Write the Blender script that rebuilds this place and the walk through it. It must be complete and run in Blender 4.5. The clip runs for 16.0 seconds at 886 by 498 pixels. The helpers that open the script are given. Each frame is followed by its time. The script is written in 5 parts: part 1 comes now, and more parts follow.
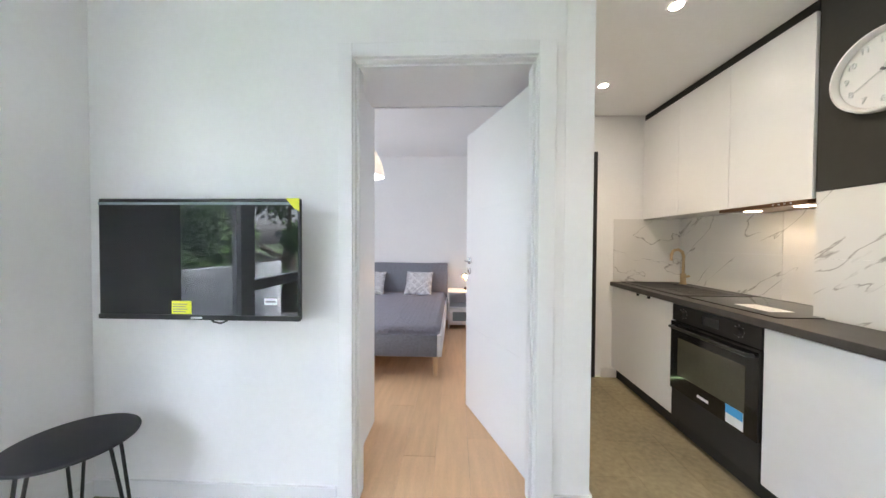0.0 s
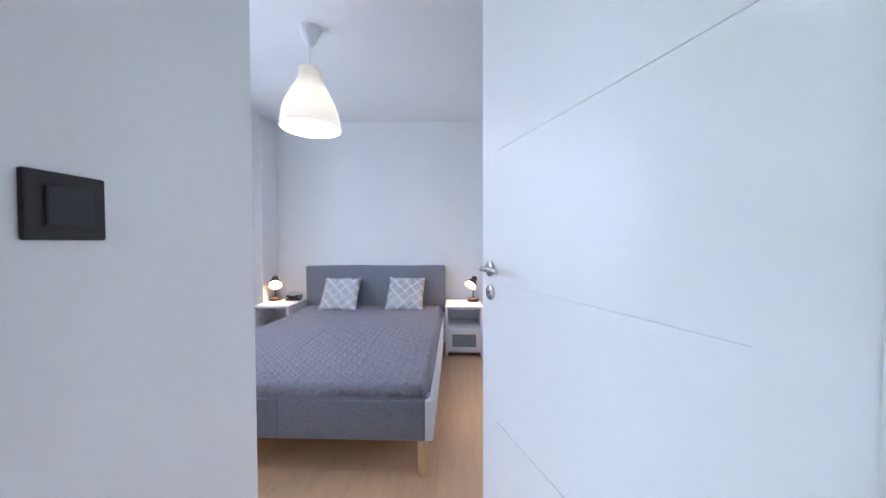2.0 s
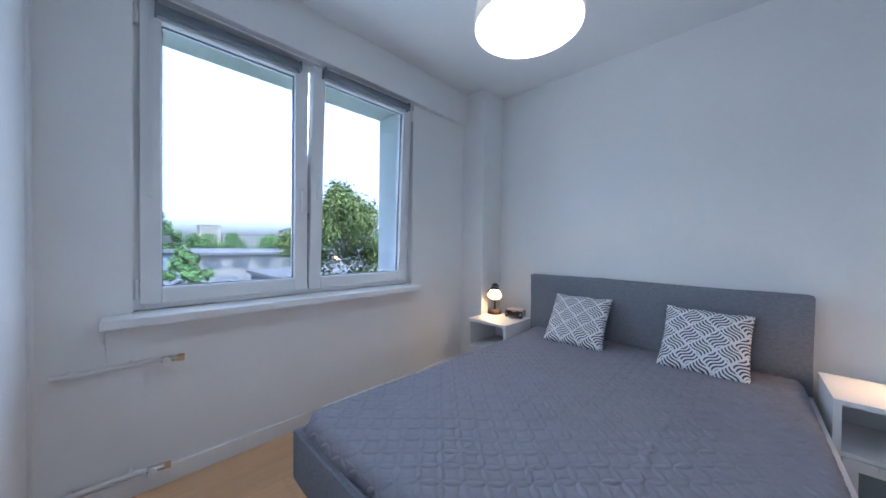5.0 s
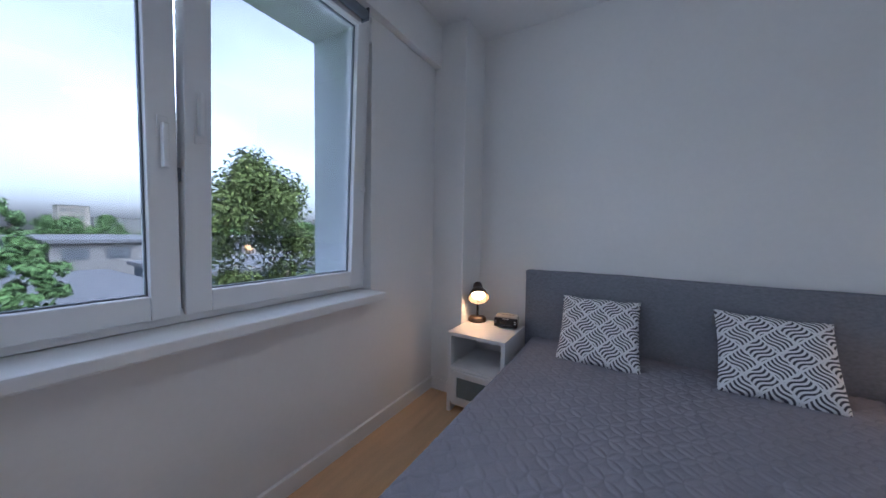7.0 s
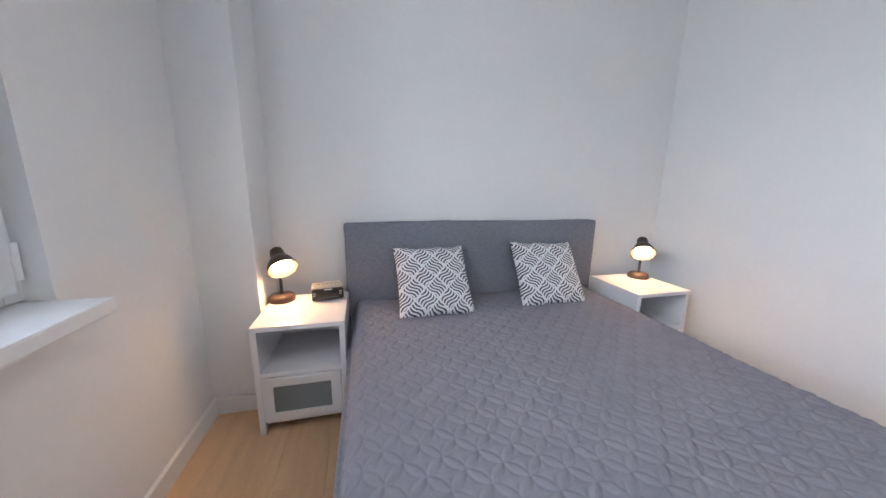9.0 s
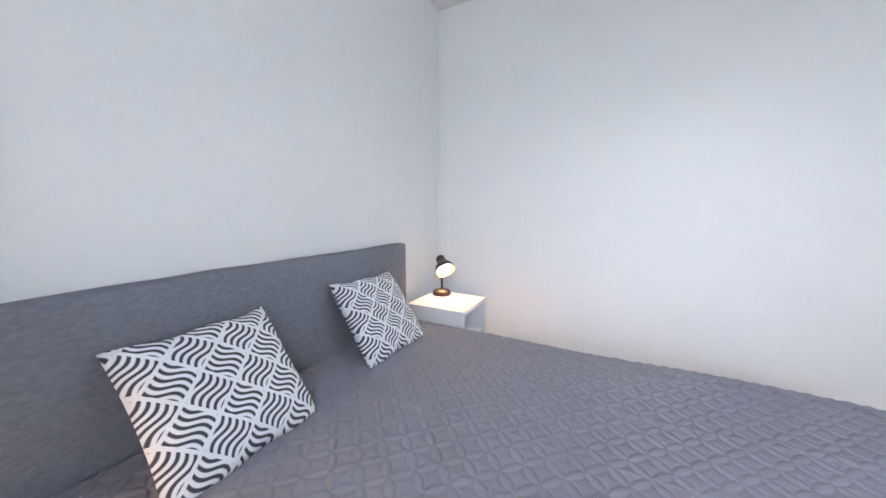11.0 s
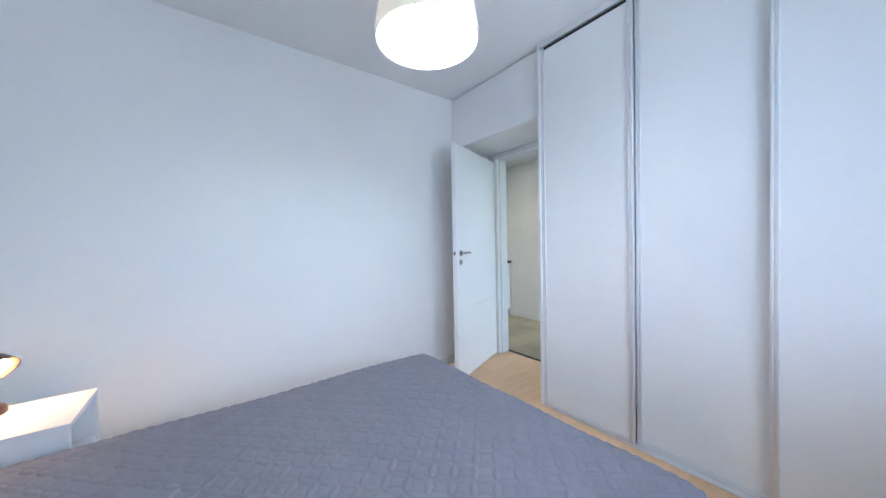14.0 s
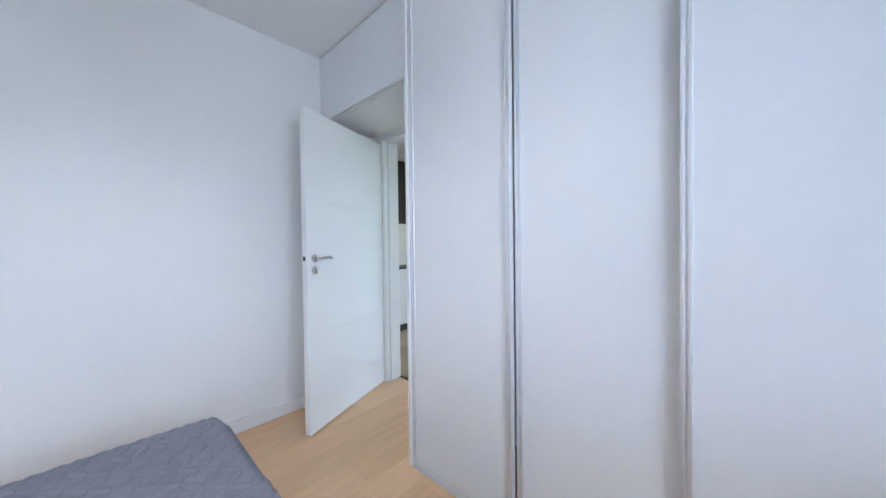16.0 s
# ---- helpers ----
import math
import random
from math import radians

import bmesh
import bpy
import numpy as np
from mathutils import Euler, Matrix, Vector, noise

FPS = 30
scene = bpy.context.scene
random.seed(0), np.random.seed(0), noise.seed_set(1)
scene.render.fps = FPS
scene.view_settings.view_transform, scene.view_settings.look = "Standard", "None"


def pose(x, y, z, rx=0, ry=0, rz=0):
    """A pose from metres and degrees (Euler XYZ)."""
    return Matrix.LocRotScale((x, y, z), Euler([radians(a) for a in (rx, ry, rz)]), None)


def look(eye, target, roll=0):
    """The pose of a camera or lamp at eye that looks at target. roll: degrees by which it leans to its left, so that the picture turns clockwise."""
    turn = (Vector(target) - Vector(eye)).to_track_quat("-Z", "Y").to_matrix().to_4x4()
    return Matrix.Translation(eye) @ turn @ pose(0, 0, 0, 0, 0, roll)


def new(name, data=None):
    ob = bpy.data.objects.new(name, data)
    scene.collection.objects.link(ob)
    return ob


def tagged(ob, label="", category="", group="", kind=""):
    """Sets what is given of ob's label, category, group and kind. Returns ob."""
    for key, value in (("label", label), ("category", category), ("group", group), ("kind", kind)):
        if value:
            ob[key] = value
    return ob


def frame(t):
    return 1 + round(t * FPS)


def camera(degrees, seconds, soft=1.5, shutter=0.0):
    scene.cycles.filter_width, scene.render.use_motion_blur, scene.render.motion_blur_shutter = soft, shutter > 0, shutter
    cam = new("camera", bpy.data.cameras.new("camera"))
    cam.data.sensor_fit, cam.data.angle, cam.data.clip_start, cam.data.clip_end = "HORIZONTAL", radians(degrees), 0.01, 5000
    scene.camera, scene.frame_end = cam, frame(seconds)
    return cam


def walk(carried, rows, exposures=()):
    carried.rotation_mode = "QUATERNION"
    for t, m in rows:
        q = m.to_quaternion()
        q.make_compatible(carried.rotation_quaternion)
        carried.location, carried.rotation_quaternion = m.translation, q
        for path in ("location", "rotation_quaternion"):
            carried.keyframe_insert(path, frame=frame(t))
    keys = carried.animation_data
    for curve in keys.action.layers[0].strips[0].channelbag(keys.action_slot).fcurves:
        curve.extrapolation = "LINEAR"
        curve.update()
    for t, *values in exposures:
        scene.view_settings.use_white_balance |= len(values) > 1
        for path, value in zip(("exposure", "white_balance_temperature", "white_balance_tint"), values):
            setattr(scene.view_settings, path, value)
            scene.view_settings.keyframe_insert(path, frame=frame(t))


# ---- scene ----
cam = camera(109.9, 16.0)
PATH = [
    (0, (0.198, 0.555, 1.245), (0.117, 2.553, 1.206), 0.3),
    (0.5, (0.195, 0.884, 1.236), (0.141, 2.883, 1.2), 0.1),
    (1, (0.184, 1.204, 1.223), (0.135, 3.203, 1.172), 0.3),
    (1.5, (0.179, 1.540, 1.217), (0.124, 3.539, 1.164), -0.1),
    (2, (0.185, 1.852, 1.202), (0.111, 3.850, 1.156), -0.2),
    (2.5, (0.168, 2.135, 1.200), (-0.052, 4.123, 1.160), 0.3),
    (3, (0.106, 2.368, 1.220), (-0.388, 4.306, 1.185), 0.4),
    (3.5, (-0.001, 2.512, 1.206), (-0.796, 4.347, 1.191), 0.4),
    (4, (-0.066, 2.674, 1.183), (-1.149, 4.337, 1.166), 0.8),
    (4.2, (-0.062, 2.723, 1.177), (-1.252, 4.330, 1.163), 0.5),
    (6.3, (-0.696, 3.275, 1.181), (-2.153, 4.644, 1.135), 0.9),
    (6.5, (-0.764, 3.32, 1.188), (-2.13, 4.78, 1.132), 0.6),
    (7, (-0.955, 3.315, 1.173), (-1.987, 5.024, 1.066), 1.0),
    (7.5, (-1.103, 3.339, 1.14), (-1.782, 5.209, 0.931), 0.8),
    (8, (-1.252, 3.391, 1.13), (-1.534, 5.347, 0.826), 1.2),
    (8.2, (-1.301, 3.429, 1.144), (-1.439, 5.393, 0.794), 1.1),
    (10.5, (-1.567, 4.194, 1.119), (-0.043, 5.453, 0.813), 0.4),
    (11, (-1.554, 4.348, 1.127), (0.208, 5.264, 0.887), 0.1),
    (11.5, (-1.550, 4.460, 1.147), (0.379, 4.966, 1.002), 0.1),
    (12, (-1.552, 4.463, 1.158), (0.442, 4.606, 1.105), -0.7),
    (12.5, (-1.606, 4.535, 1.175), (0.377, 4.277, 1.140), -1.0),
    (13, (-1.642, 4.640, 1.181), (0.233, 3.944, 1.141), -0.9),
    (13.5, (-1.707, 4.642, 1.194), (0.025, 3.642, 1.155), -1.2),
    (14, (-1.753, 4.607, 1.207), (-0.155, 3.404, 1.167), -1.1),
    (14.5, (-1.768, 4.511, 1.207), (-0.315, 3.136, 1.170), -1.1),
    (15, (-1.780, 4.268, 1.218), (-0.417, 2.804, 1.170), -1.3),
    (15.5, (-1.750, 4.036, 1.214), (-0.427, 2.537, 1.168), -1.0),
    (16, (-1.633, 3.767, 1.196), (-0.277, 2.297, 1.163), -0.7),
]
EXPOSURES = [(0.0, 6.10, 6300, 18), (1.0, 6.07, 6050, 18), (2.0, 6.0, 5500, 18), (3.0, 6.0, 5280, 13), (4.2, 5.78, 5160, 10), (6.3, 4.73, 5350, 14), (7.0, 4.68, 5450, 15), (8.2, 5.36, 6200, 15), (10.3, 5.98, 6020, 13), (12.0, 6.08, 5900, 12), (13.5, 5.93, 5400, 10), (16.0, 5.78, 5620, 11)]
walk(cam, [(t, look(eye, target, roll)) for t, eye, target, roll in PATH], EXPOSURES)

# ---- world, sun, exposure ----
world = bpy.data.worlds.new("sky")
world.use_nodes = True
scene.world = world
wn = world.node_tree.nodes
sky = wn.new("ShaderNodeTexSky")
sky.sky_type = "NISHITA"
sky.sun_disc = False
sky.sun_elevation, sky.sun_rotation = radians(50), radians(110)
sky.air_density, sky.dust_density, sky.ozone_density = 1.0, 4.5, 2.0
haze = wn.new("ShaderNodeHueSaturation")
haze.inputs["Saturation"].default_value = 0.40
world.node_tree.links.new(sky.outputs[0], haze.inputs["Color"])
# soft broken cloud all over the sky
sky_at, flat_at, cloud = wn.new("ShaderNodeTexCoord"), wn.new("ShaderNodeMapping"), wn.new("ShaderNodeTexNoise")
flat_at.inputs["Scale"].default_value = (1.0, 1.0, 3.5)
cloud.inputs["Scale"].default_value, cloud.inputs["Detail"].default_value = 2.2, 6
cover = wn.new("ShaderNodeMapRange")
cover.inputs["From Min"].default_value, cover.inputs["From Max"].default_value = 0.36, 0.66
cover.inputs["To Min"].default_value, cover.inputs["To Max"].default_value = 0.84, 1.10
world.node_tree.links.new(sky_at.outputs["Generated"], flat_at.inputs[0])
world.node_tree.links.new(flat_at.outputs[0], cloud.inputs[0])
world.node_tree.links.new(cloud.outputs[0], cover.inputs[0])
veil = wn.new("ShaderNodeVectorMath")
veil.operation = "SCALE"
world.node_tree.links.new(haze.outputs[0], veil.inputs[0])
world.node_tree.links.new(cover.outputs[0], veil.inputs["Scale"])
world.node_tree.links.new(veil.outputs[0], wn["Background"].inputs[0])
wn["Background"].inputs[1].default_value = 0.098
sun = new("sun", bpy.data.lights.new("sun", "SUN"))
sun.data.energy, sun.data.angle, sun.data.color = 0.9, radians(14), (1.0, 0.95, 0.88)
sun.matrix_world = look((6, -2.2, 8), (0, 0, 0))
# area lamp added in the bedroom window opening, boosting the sky's own light
daylight = new("window_daylight", bpy.data.lights.new("window_daylight", "AREA"))
daylight.data.shape, daylight.data.size, daylight.data.size_y = "RECTANGLE", 1.60, 1.40
daylight.data.energy, daylight.data.color = 0.62, (0.88, 0.95, 1.0)
daylight.matrix_world = look((-2.42, 3.7775, 1.57), (0, 3.7775, 1.57))


# ---- materials ----
def material(name, colour, rough=0.5, metal=0.0, vary=0.06, scale=6.0, bump=0.0, bump_scale=200.0, spec=0.5, random_shift=0.0, stretch=(1, 1, 1), emit=None, emit_strength=0.0):
    """A surface with variation at two scales and fine relief."""
    m = bpy.data.materials.new(name)
    m.use_nodes = True
    n, l = m.node_tree.nodes, m.node_tree.links
    p = n["Principled BSDF"]
    p.inputs["Roughness"].default_value, p.inputs["Metallic"].default_value = rough, metal
    p.inputs["Specular IOR Level"].default_value = spec
    tc = n.new("ShaderNodeTexCoord")
    mp = n.new("ShaderNodeMapping")
    mp.inputs["Scale"].default_value = stretch
    l.new(tc.outputs["Object"], mp.inputs[0])
    if vary or random_shift:
        big, fine = n.new("ShaderNodeTexNoise"), n.new("ShaderNodeTexNoise")
        big.inputs["Scale"].default_value, fine.inputs["Scale"].default_value = scale, scale * 14
        big.inputs["Detail"].default_value, fine.inputs["Detail"].default_value = 4, 3
        l.new(mp.outputs[0], big.inputs[0]), l.new(mp.outputs[0], fine.inputs[0])
        add = n.new("ShaderNodeMath")
        add.operation = "ADD"
        l.new(big.outputs[0], add.inputs[0]), l.new(fine.outputs[0], add.inputs[1])
        total = add
        if random_shift:
            info, mul = n.new("ShaderNodeObjectInfo"), n.new("ShaderNodeMath")
            mul.operation = "MULTIPLY_ADD"
            mul.inputs[1].default_value = random_shift
            l.new(info.outputs["Random"], mul.inputs[0]), l.new(add.outputs[0], mul.inputs[2])
            total = mul
        rng = n.new("ShaderNodeMapRange")
        rng.inputs["From Min"].default_value, rng.inputs["From Max"].default_value = 0.6, 1.4 + random_shift
        rng.inputs["To Min"].default_value, rng.inputs["To Max"].default_value = 1 - vary, 1 + vary
        l.new(total.outputs[0], rng.inputs[0])
        mix = n.new("ShaderNodeVectorMath")
        mix.operation = "SCALE"
        mix.inputs[0].default_value = colour
        l.new(rng.outputs[0], mix.inputs["Scale"])
        l.new(mix.outputs[0], p.inputs["Base Color"])
    else:
        p.inputs["Base Color"].default_value = (*colour, 1)
    if bump:
        t, b = n.new("ShaderNodeTexNoise"), n.new("ShaderNodeBump")
        t.inputs["Scale"].default_value, t.inputs["Detail"].default_value = bump_scale, 3
        b.inputs["Strength"].default_value, b.inputs["Distance"].default_value = bump, 0.002
        l.new(mp.outputs[0], t.inputs[0]), l.new(t.outputs[0], b.inputs["Height"]), l.new(b.outputs[0], p.inputs["Normal"])
    if emit:
        p.inputs["Emission Color"].default_value, p.inputs["Emission Strength"].default_value = (*emit, 1), emit_strength
    return m


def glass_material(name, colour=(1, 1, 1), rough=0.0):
    """Thin see-through glass of the given tint, with a sheen that grows at glancing angles."""
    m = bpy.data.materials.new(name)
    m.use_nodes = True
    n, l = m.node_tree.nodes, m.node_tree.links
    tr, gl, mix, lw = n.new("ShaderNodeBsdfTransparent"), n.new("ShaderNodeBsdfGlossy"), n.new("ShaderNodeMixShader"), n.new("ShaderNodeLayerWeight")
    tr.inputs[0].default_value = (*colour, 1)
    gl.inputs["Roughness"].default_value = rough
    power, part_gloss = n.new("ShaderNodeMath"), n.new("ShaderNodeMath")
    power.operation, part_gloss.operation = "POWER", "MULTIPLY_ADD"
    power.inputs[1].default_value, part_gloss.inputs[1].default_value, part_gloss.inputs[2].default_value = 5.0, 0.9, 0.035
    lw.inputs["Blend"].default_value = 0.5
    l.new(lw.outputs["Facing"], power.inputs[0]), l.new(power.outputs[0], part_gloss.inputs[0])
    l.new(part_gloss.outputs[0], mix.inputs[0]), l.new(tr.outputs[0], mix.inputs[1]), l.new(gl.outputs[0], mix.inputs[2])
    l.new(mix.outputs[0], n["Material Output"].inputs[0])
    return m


WALL = material("wall_paint", (0.85, 0.85, 0.845), 0.7, vary=0.02, scale=3, bump=0.12, bump_scale=260)
CEIL = material("ceiling_paint", (0.85, 0.85, 0.85), 0.8, vary=0.02, scale=3, bump=0.1, bump_scale=200)
GLOSS = material("white_lacquer", (0.80, 0.80, 0.81), 0.32, vary=0.015, scale=2)
TRIM = material("white_trim", (0.83, 0.83, 0.83), 0.4, vary=0.015, scale=4)
PVC = material("window_plastic", (0.82, 0.83, 0.84), 0.3, vary=0.015, scale=4)
PANEL = material("wardrobe_panel", (0.81, 0.815, 0.83), 0.35, vary=0.02, scale=3)
ALU = material("brushed_aluminium", (0.80, 0.81, 0.83), 0.48, 0.75, vary=0.04, scale=20)
CHROME = material("satin_chrome", (0.62, 0.61, 0.60), 0.22, 1.0, vary=0.03, scale=30)
OAK = material("oak_laminate", (0.73, 0.475, 0.27), 0.40, vary=0.17, scale=3.2, random_shift=0.3, stretch=(9, 1, 9), bump=0.05, bump_scale=120)
VINYL = material("grey_vinyl", (0.30, 0.255, 0.16), 0.42, vary=0.45, scale=2.2, random_shift=0.3, bump=0.06)
BEECH = material("beech_wood", (0.70, 0.47, 0.26), 0.4, vary=0.08, scale=10, stretch=(1, 1, 0.15))
FABRIC = material("grey_upholstery", (0.225, 0.235, 0.275), 0.95, vary=0.24, scale=60, bump=0.8, bump_scale=700, spec=0.2, stretch=(1, 1, 1.8))
QUILT = material("grey_coverlet", (0.25, 0.245, 0.285), 0.8, vary=0.1, scale=18, bump=0.3, bump_scale=900, spec=0.25)
SHEET = material("white_mattress", (0.72, 0.72, 0.74), 0.9, vary=0.03, scale=10, bump=0.2)
BLACK = material("black_lacquer", (0.012, 0.012, 0.013), 0.35, vary=0.2, scale=10)
MATT_BLACK = material("matt_black", (0.018, 0.018, 0.019), 0.6, vary=0.15, scale=8)
GREYGLASS = material("frosted_grey_glass", (0.20, 0.235, 0.25), 0.25, vary=0.05, scale=4)
WORKTOP = material("dark_worktop", (0.055, 0.05, 0.047), 0.5, vary=0.25, scale=12, bump=0.1)
BRASS = material("brushed_brass", (0.60, 0.45, 0.28), 0.3, 1.0, vary=0.04, scale=20)
DARKWALL = material("charcoal_paint", (0.030, 0.029, 0.026), 0.8, vary=0.06, scale=5, bump=0.1)
# outdoor brightness is held down by this glass colour, not by exposure
DIMMED_GLASS = glass_material("dimming_window_glass", (0.405, 0.42, 0.44))
BALCONY_GLASS = glass_material("balcony_glass", (0.84, 0.86, 0.87))
SCREEN = material("tv_screen", (0.010, 0.011, 0.013), 0.025, vary=0.0)
YELLOW = material("yellow_sticker", (0.80, 0.78, 0.03), 0.5, vary=0.03)
PAPER = material("white_label", (0.75, 0.77, 0.78), 0.5, vary=0.02)
BLUE = material("blue_print", (0.05, 0.35, 0.70), 0.5, vary=0.04)
INK = material("grey_print", (0.18, 0.18, 0.19), 0.6, vary=0.0)
OVENGLASS = material("oven_glass", (0.010, 0.010, 0.011), 0.08, vary=0.0)
def shade_material():
    """Thin white plastic that lets a good part of the lamp's light through."""
    m = bpy.data.materials.new("pendant_shade")
    m.use_nodes = True
    n, l = m.node_tree.nodes, m.node_tree.links
    tl, df, mix = n.new("ShaderNodeBsdfTranslucent"), n["Principled BSDF"], n.new("ShaderNodeMixShader")
    tl.inputs[0].default_value, df.inputs["Base Color"].default_value = (0.92, 0.87, 0.76, 1), (0.85, 0.83, 0.78, 1)
    df.inputs["Roughness"].default_value = 0.35
    mix.inputs[0].default_value = 0.19
    l.new(df.outputs[0], mix.inputs[1]), l.new(tl.outputs[0], mix.inputs[2]), l.new(mix.outputs[0], n["Material Output"].inputs[0])
    return m


SHADE = shade_material()
BULB = material("lit_bulb", (1, 1, 1), 0.5, vary=0.0, emit=(1.0, 0.96, 0.90), emit_strength=1.0)
WARMBULB = material("warm_bulb", (1, 1, 1), 0.5, vary=0.0, emit=(1.0, 0.56, 0.24), emit_strength=1.9)
SPOT = material("spot_glow", (1, 1, 1), 0.5, vary=0.0, emit=(1.0, 0.88, 0.68), emit_strength=6)
BROWN = material("brown_lamp_enamel", (0.060, 0.036, 0.024), 0.35, vary=0.1, scale=20)
GREYBLIND = material("grey_blind", (0.16, 0.18, 0.21), 0.6, vary=0.08, scale=20)
RENDERED = material("white_render", (0.74, 0.78, 0.80), 0.9, vary=0.05, scale=2, bump=0.3, bump_scale=90)

# lightened greenish colour holds the room's reflection in the dark glass
OVENWINDOW = material("smoked_window_reflection", (0.075, 0.070, 0.050), 0.10, vary=0.1, scale=5)
HOODGLOW = material("hood_lamp_glow", (1, 1, 1), 0.5, vary=0.0, emit=(1.0, 0.78, 0.48), emit_strength=1.0)
RADIO_SHELL = material("silver_grey_plastic", (0.42, 0.40, 0.37), 0.4, 0.3, vary=0.05, scale=30)
COPPER = material("dark_copper", (0.22, 0.13, 0.08), 0.35, 0.8, vary=0.06, scale=20)


# ---- mesh helpers ----
def add_box(bm, x0, x1, y0, y1, z0, z1, bevel=0.0):
    verts = bmesh.ops.create_cube(bm, size=1, matrix=Matrix.Translation(((x0 + x1) / 2, (y0 + y1) / 2, (z0 + z1) / 2)) @ Matrix.Diagonal((x1 - x0, y1 - y0, z1 - z0, 1)))["verts"]
    if bevel:
        edges = list({e for v in verts for e in v.link_edges})
        bmesh.ops.bevel(bm, geom=edges, offset=bevel, segments=2, affect="EDGES", profile=0.6)
    return verts


def add_tube(bm, a, b, r0, r1=None, sides=16, caps=True):
    a, b = Vector(a), Vector(b)
    r1 = r0 if r1 is None else r1
    m = Matrix.Translation((a + b) / 2) @ (b - a).to_track_quat("Z", "Y").to_matrix().to_4x4()
    bmesh.ops.create_cone(bm, cap_ends=caps, segments=sides, radius1=r0, radius2=r1, depth=(b - a).length, matrix=m)


def add_lathe(bm, profile, sides=32, centre=(0, 0, 0), closed=False):
    """Turns a profile of (radius, height) round the z axis."""
    rings = []
    for r, h in profile:
        rings.append([bm.verts.new((centre[0] + r * math.cos(2 * math.pi * i / sides), centre[1] + r * math.sin(2 * math.pi * i / sides), centre[2] + h)) for i in range(sides)])
    pairs = list(zip(rings, rings[1:])) + ([(rings[-1], rings[0])] if closed else [])
    for a, b in pairs:
        for i in range(sides):
            bm.faces.new((a[i], a[(i + 1) % sides], b[(i + 1) % sides], b[i]))


def add_path_tube(bm, points, r, sides=10):
    """A bent round bar through the points."""
    pts = [Vector(p) for p in points]
    rings = []
    for i, p in enumerate(pts):
        d = (pts[min(i + 1, len(pts) - 1)] - pts[max(i - 1, 0)]).normalized()
        q = d.to_track_quat("Z", "Y")
        rings.append([bm.verts.new(p + q @ Vector((r * math.cos(2 * math.pi * k / sides), r * math.sin(2 * math.pi * k / sides), 0))) for k in range(sides)])
    for a, b in zip(rings, rings[1:]):
        for k in range(sides):
            bm.faces.new((a[k], a[(k + 1) % sides], b[(k + 1) % sides], b[k]))
    bm.faces.new(rings[0][::-1]), bm.faces.new(rings[-1])


def part(name, bm, mat, parent=None, label="", smooth=False):
    """Links a bmesh as one mesh object, under parent where one is given."""
    bmesh.ops.recalc_face_normals(bm, faces=bm.faces[:])
    me = bpy.data.meshes.new(name)
    if smooth:
        for f in bm.faces:
            f.smooth = True
        for e in bm.edges:
            if len(e.link_faces) == 2 and e.calc_face_angle(0) > radians(40):
                e.smooth = False
    bm.to_mesh(me)
    bm.free()
    me.materials.append(mat)
    ob = new(name, me)
    ob.parent = parent
    return tagged(ob, label)


def block(name, x0, x1, y0, y1, z0, z1, mat, parent=None, label="", bevel=0.002):
    bm = bmesh.new()
    add_box(bm, x0, x1, y0, y1, z0, z1, bevel)
    return part(name, bm, mat, parent, label)


def blocks(name, boxes, mat, parent=None, label="", bevel=0.0):
    bm = bmesh.new()
    for b in boxes:
        add_box(bm, *b, bevel)
    return part(name, bm, mat, parent, label)


def tube(name, a, b, r, mat, parent=None, label="", r1=None, sides=16):
    bm = bmesh.new()
    add_tube(bm, a, b, r, r1, sides)
    return part(name, bm, mat, parent, label, True)


def lathe(name, profile, mat, parent=None, label="", sides=32, centre=(0, 0, 0), closed=False):
    bm = bmesh.new()
    add_lathe(bm, profile, sides, centre, closed)
    return part(name, bm, mat, parent, label, True)


def bent(name, points, r, mat, parent=None, label="", sides=10):
    bm = bmesh.new()
    add_path_tube(bm, points, r, sides)
    return part(name, bm, mat, parent, label, True)


def thing(name, m, label, category, group=""):
    """An Empty at a thing's base, to which its parts belong."""
    ob = new(name)
    ob.empty_display_size = 0.1
    ob.matrix_basis = m
    return tagged(ob, label, category, group)


def structure(ob, label, category):
    return tagged(ob, label, category, kind="structure")


# ---- plan: bedroom x -2.215 to 0.69, y 2.12 to 5.56; living space and kitchen south of y 1.99 ----
XW, XE, YN = -2.215, 0.69, 5.56
YS0, YS1 = 1.99, 2.12
CEILING, KITCHEN_CEILING = 2.63, 2.42
LX, KX, KN, KS, LS = -1.565, 2.27, 3.50, 0.66, -2.4
WIN_Y0, WIN_Y1, WIN_Z0, WIN_Z1 = 2.945, 4.61, 0.845, 2.335
WX = -2.70

# walls
structure(blocks("wall_west", [
    (WX, XW, 1.0, WIN_Y0, 0, CEILING), (WX, XW, WIN_Y1, YN + 0.2, 0, CEILING),
    (WX, XW, WIN_Y0, WIN_Y1, 0, WIN_Z0 - 0.035), (WX, XW, WIN_Y0, WIN_Y1, WIN_Z1, CEILING)], WALL), "white painted outer wall with a window opening", "wall")
structure(block("wall_beam", XW - 0.01, XW + 0.05, 2.05, YN, 2.345, CEILING, WALL, bevel=0.004), "white painted ceiling beam along the window wall", "beam")
structure(block("wall_pilaster", XW - 0.01, -1.965, 5.255, YN + 0.05, 0, CEILING, WALL, bevel=0.004), "white painted corner pilaster", "pilaster")
structure(block("wall_north", WX, XE + 0.13, YN, YN + 0.2, 0, CEILING, WALL, bevel=0), "white painted wall behind the bed", "wall")
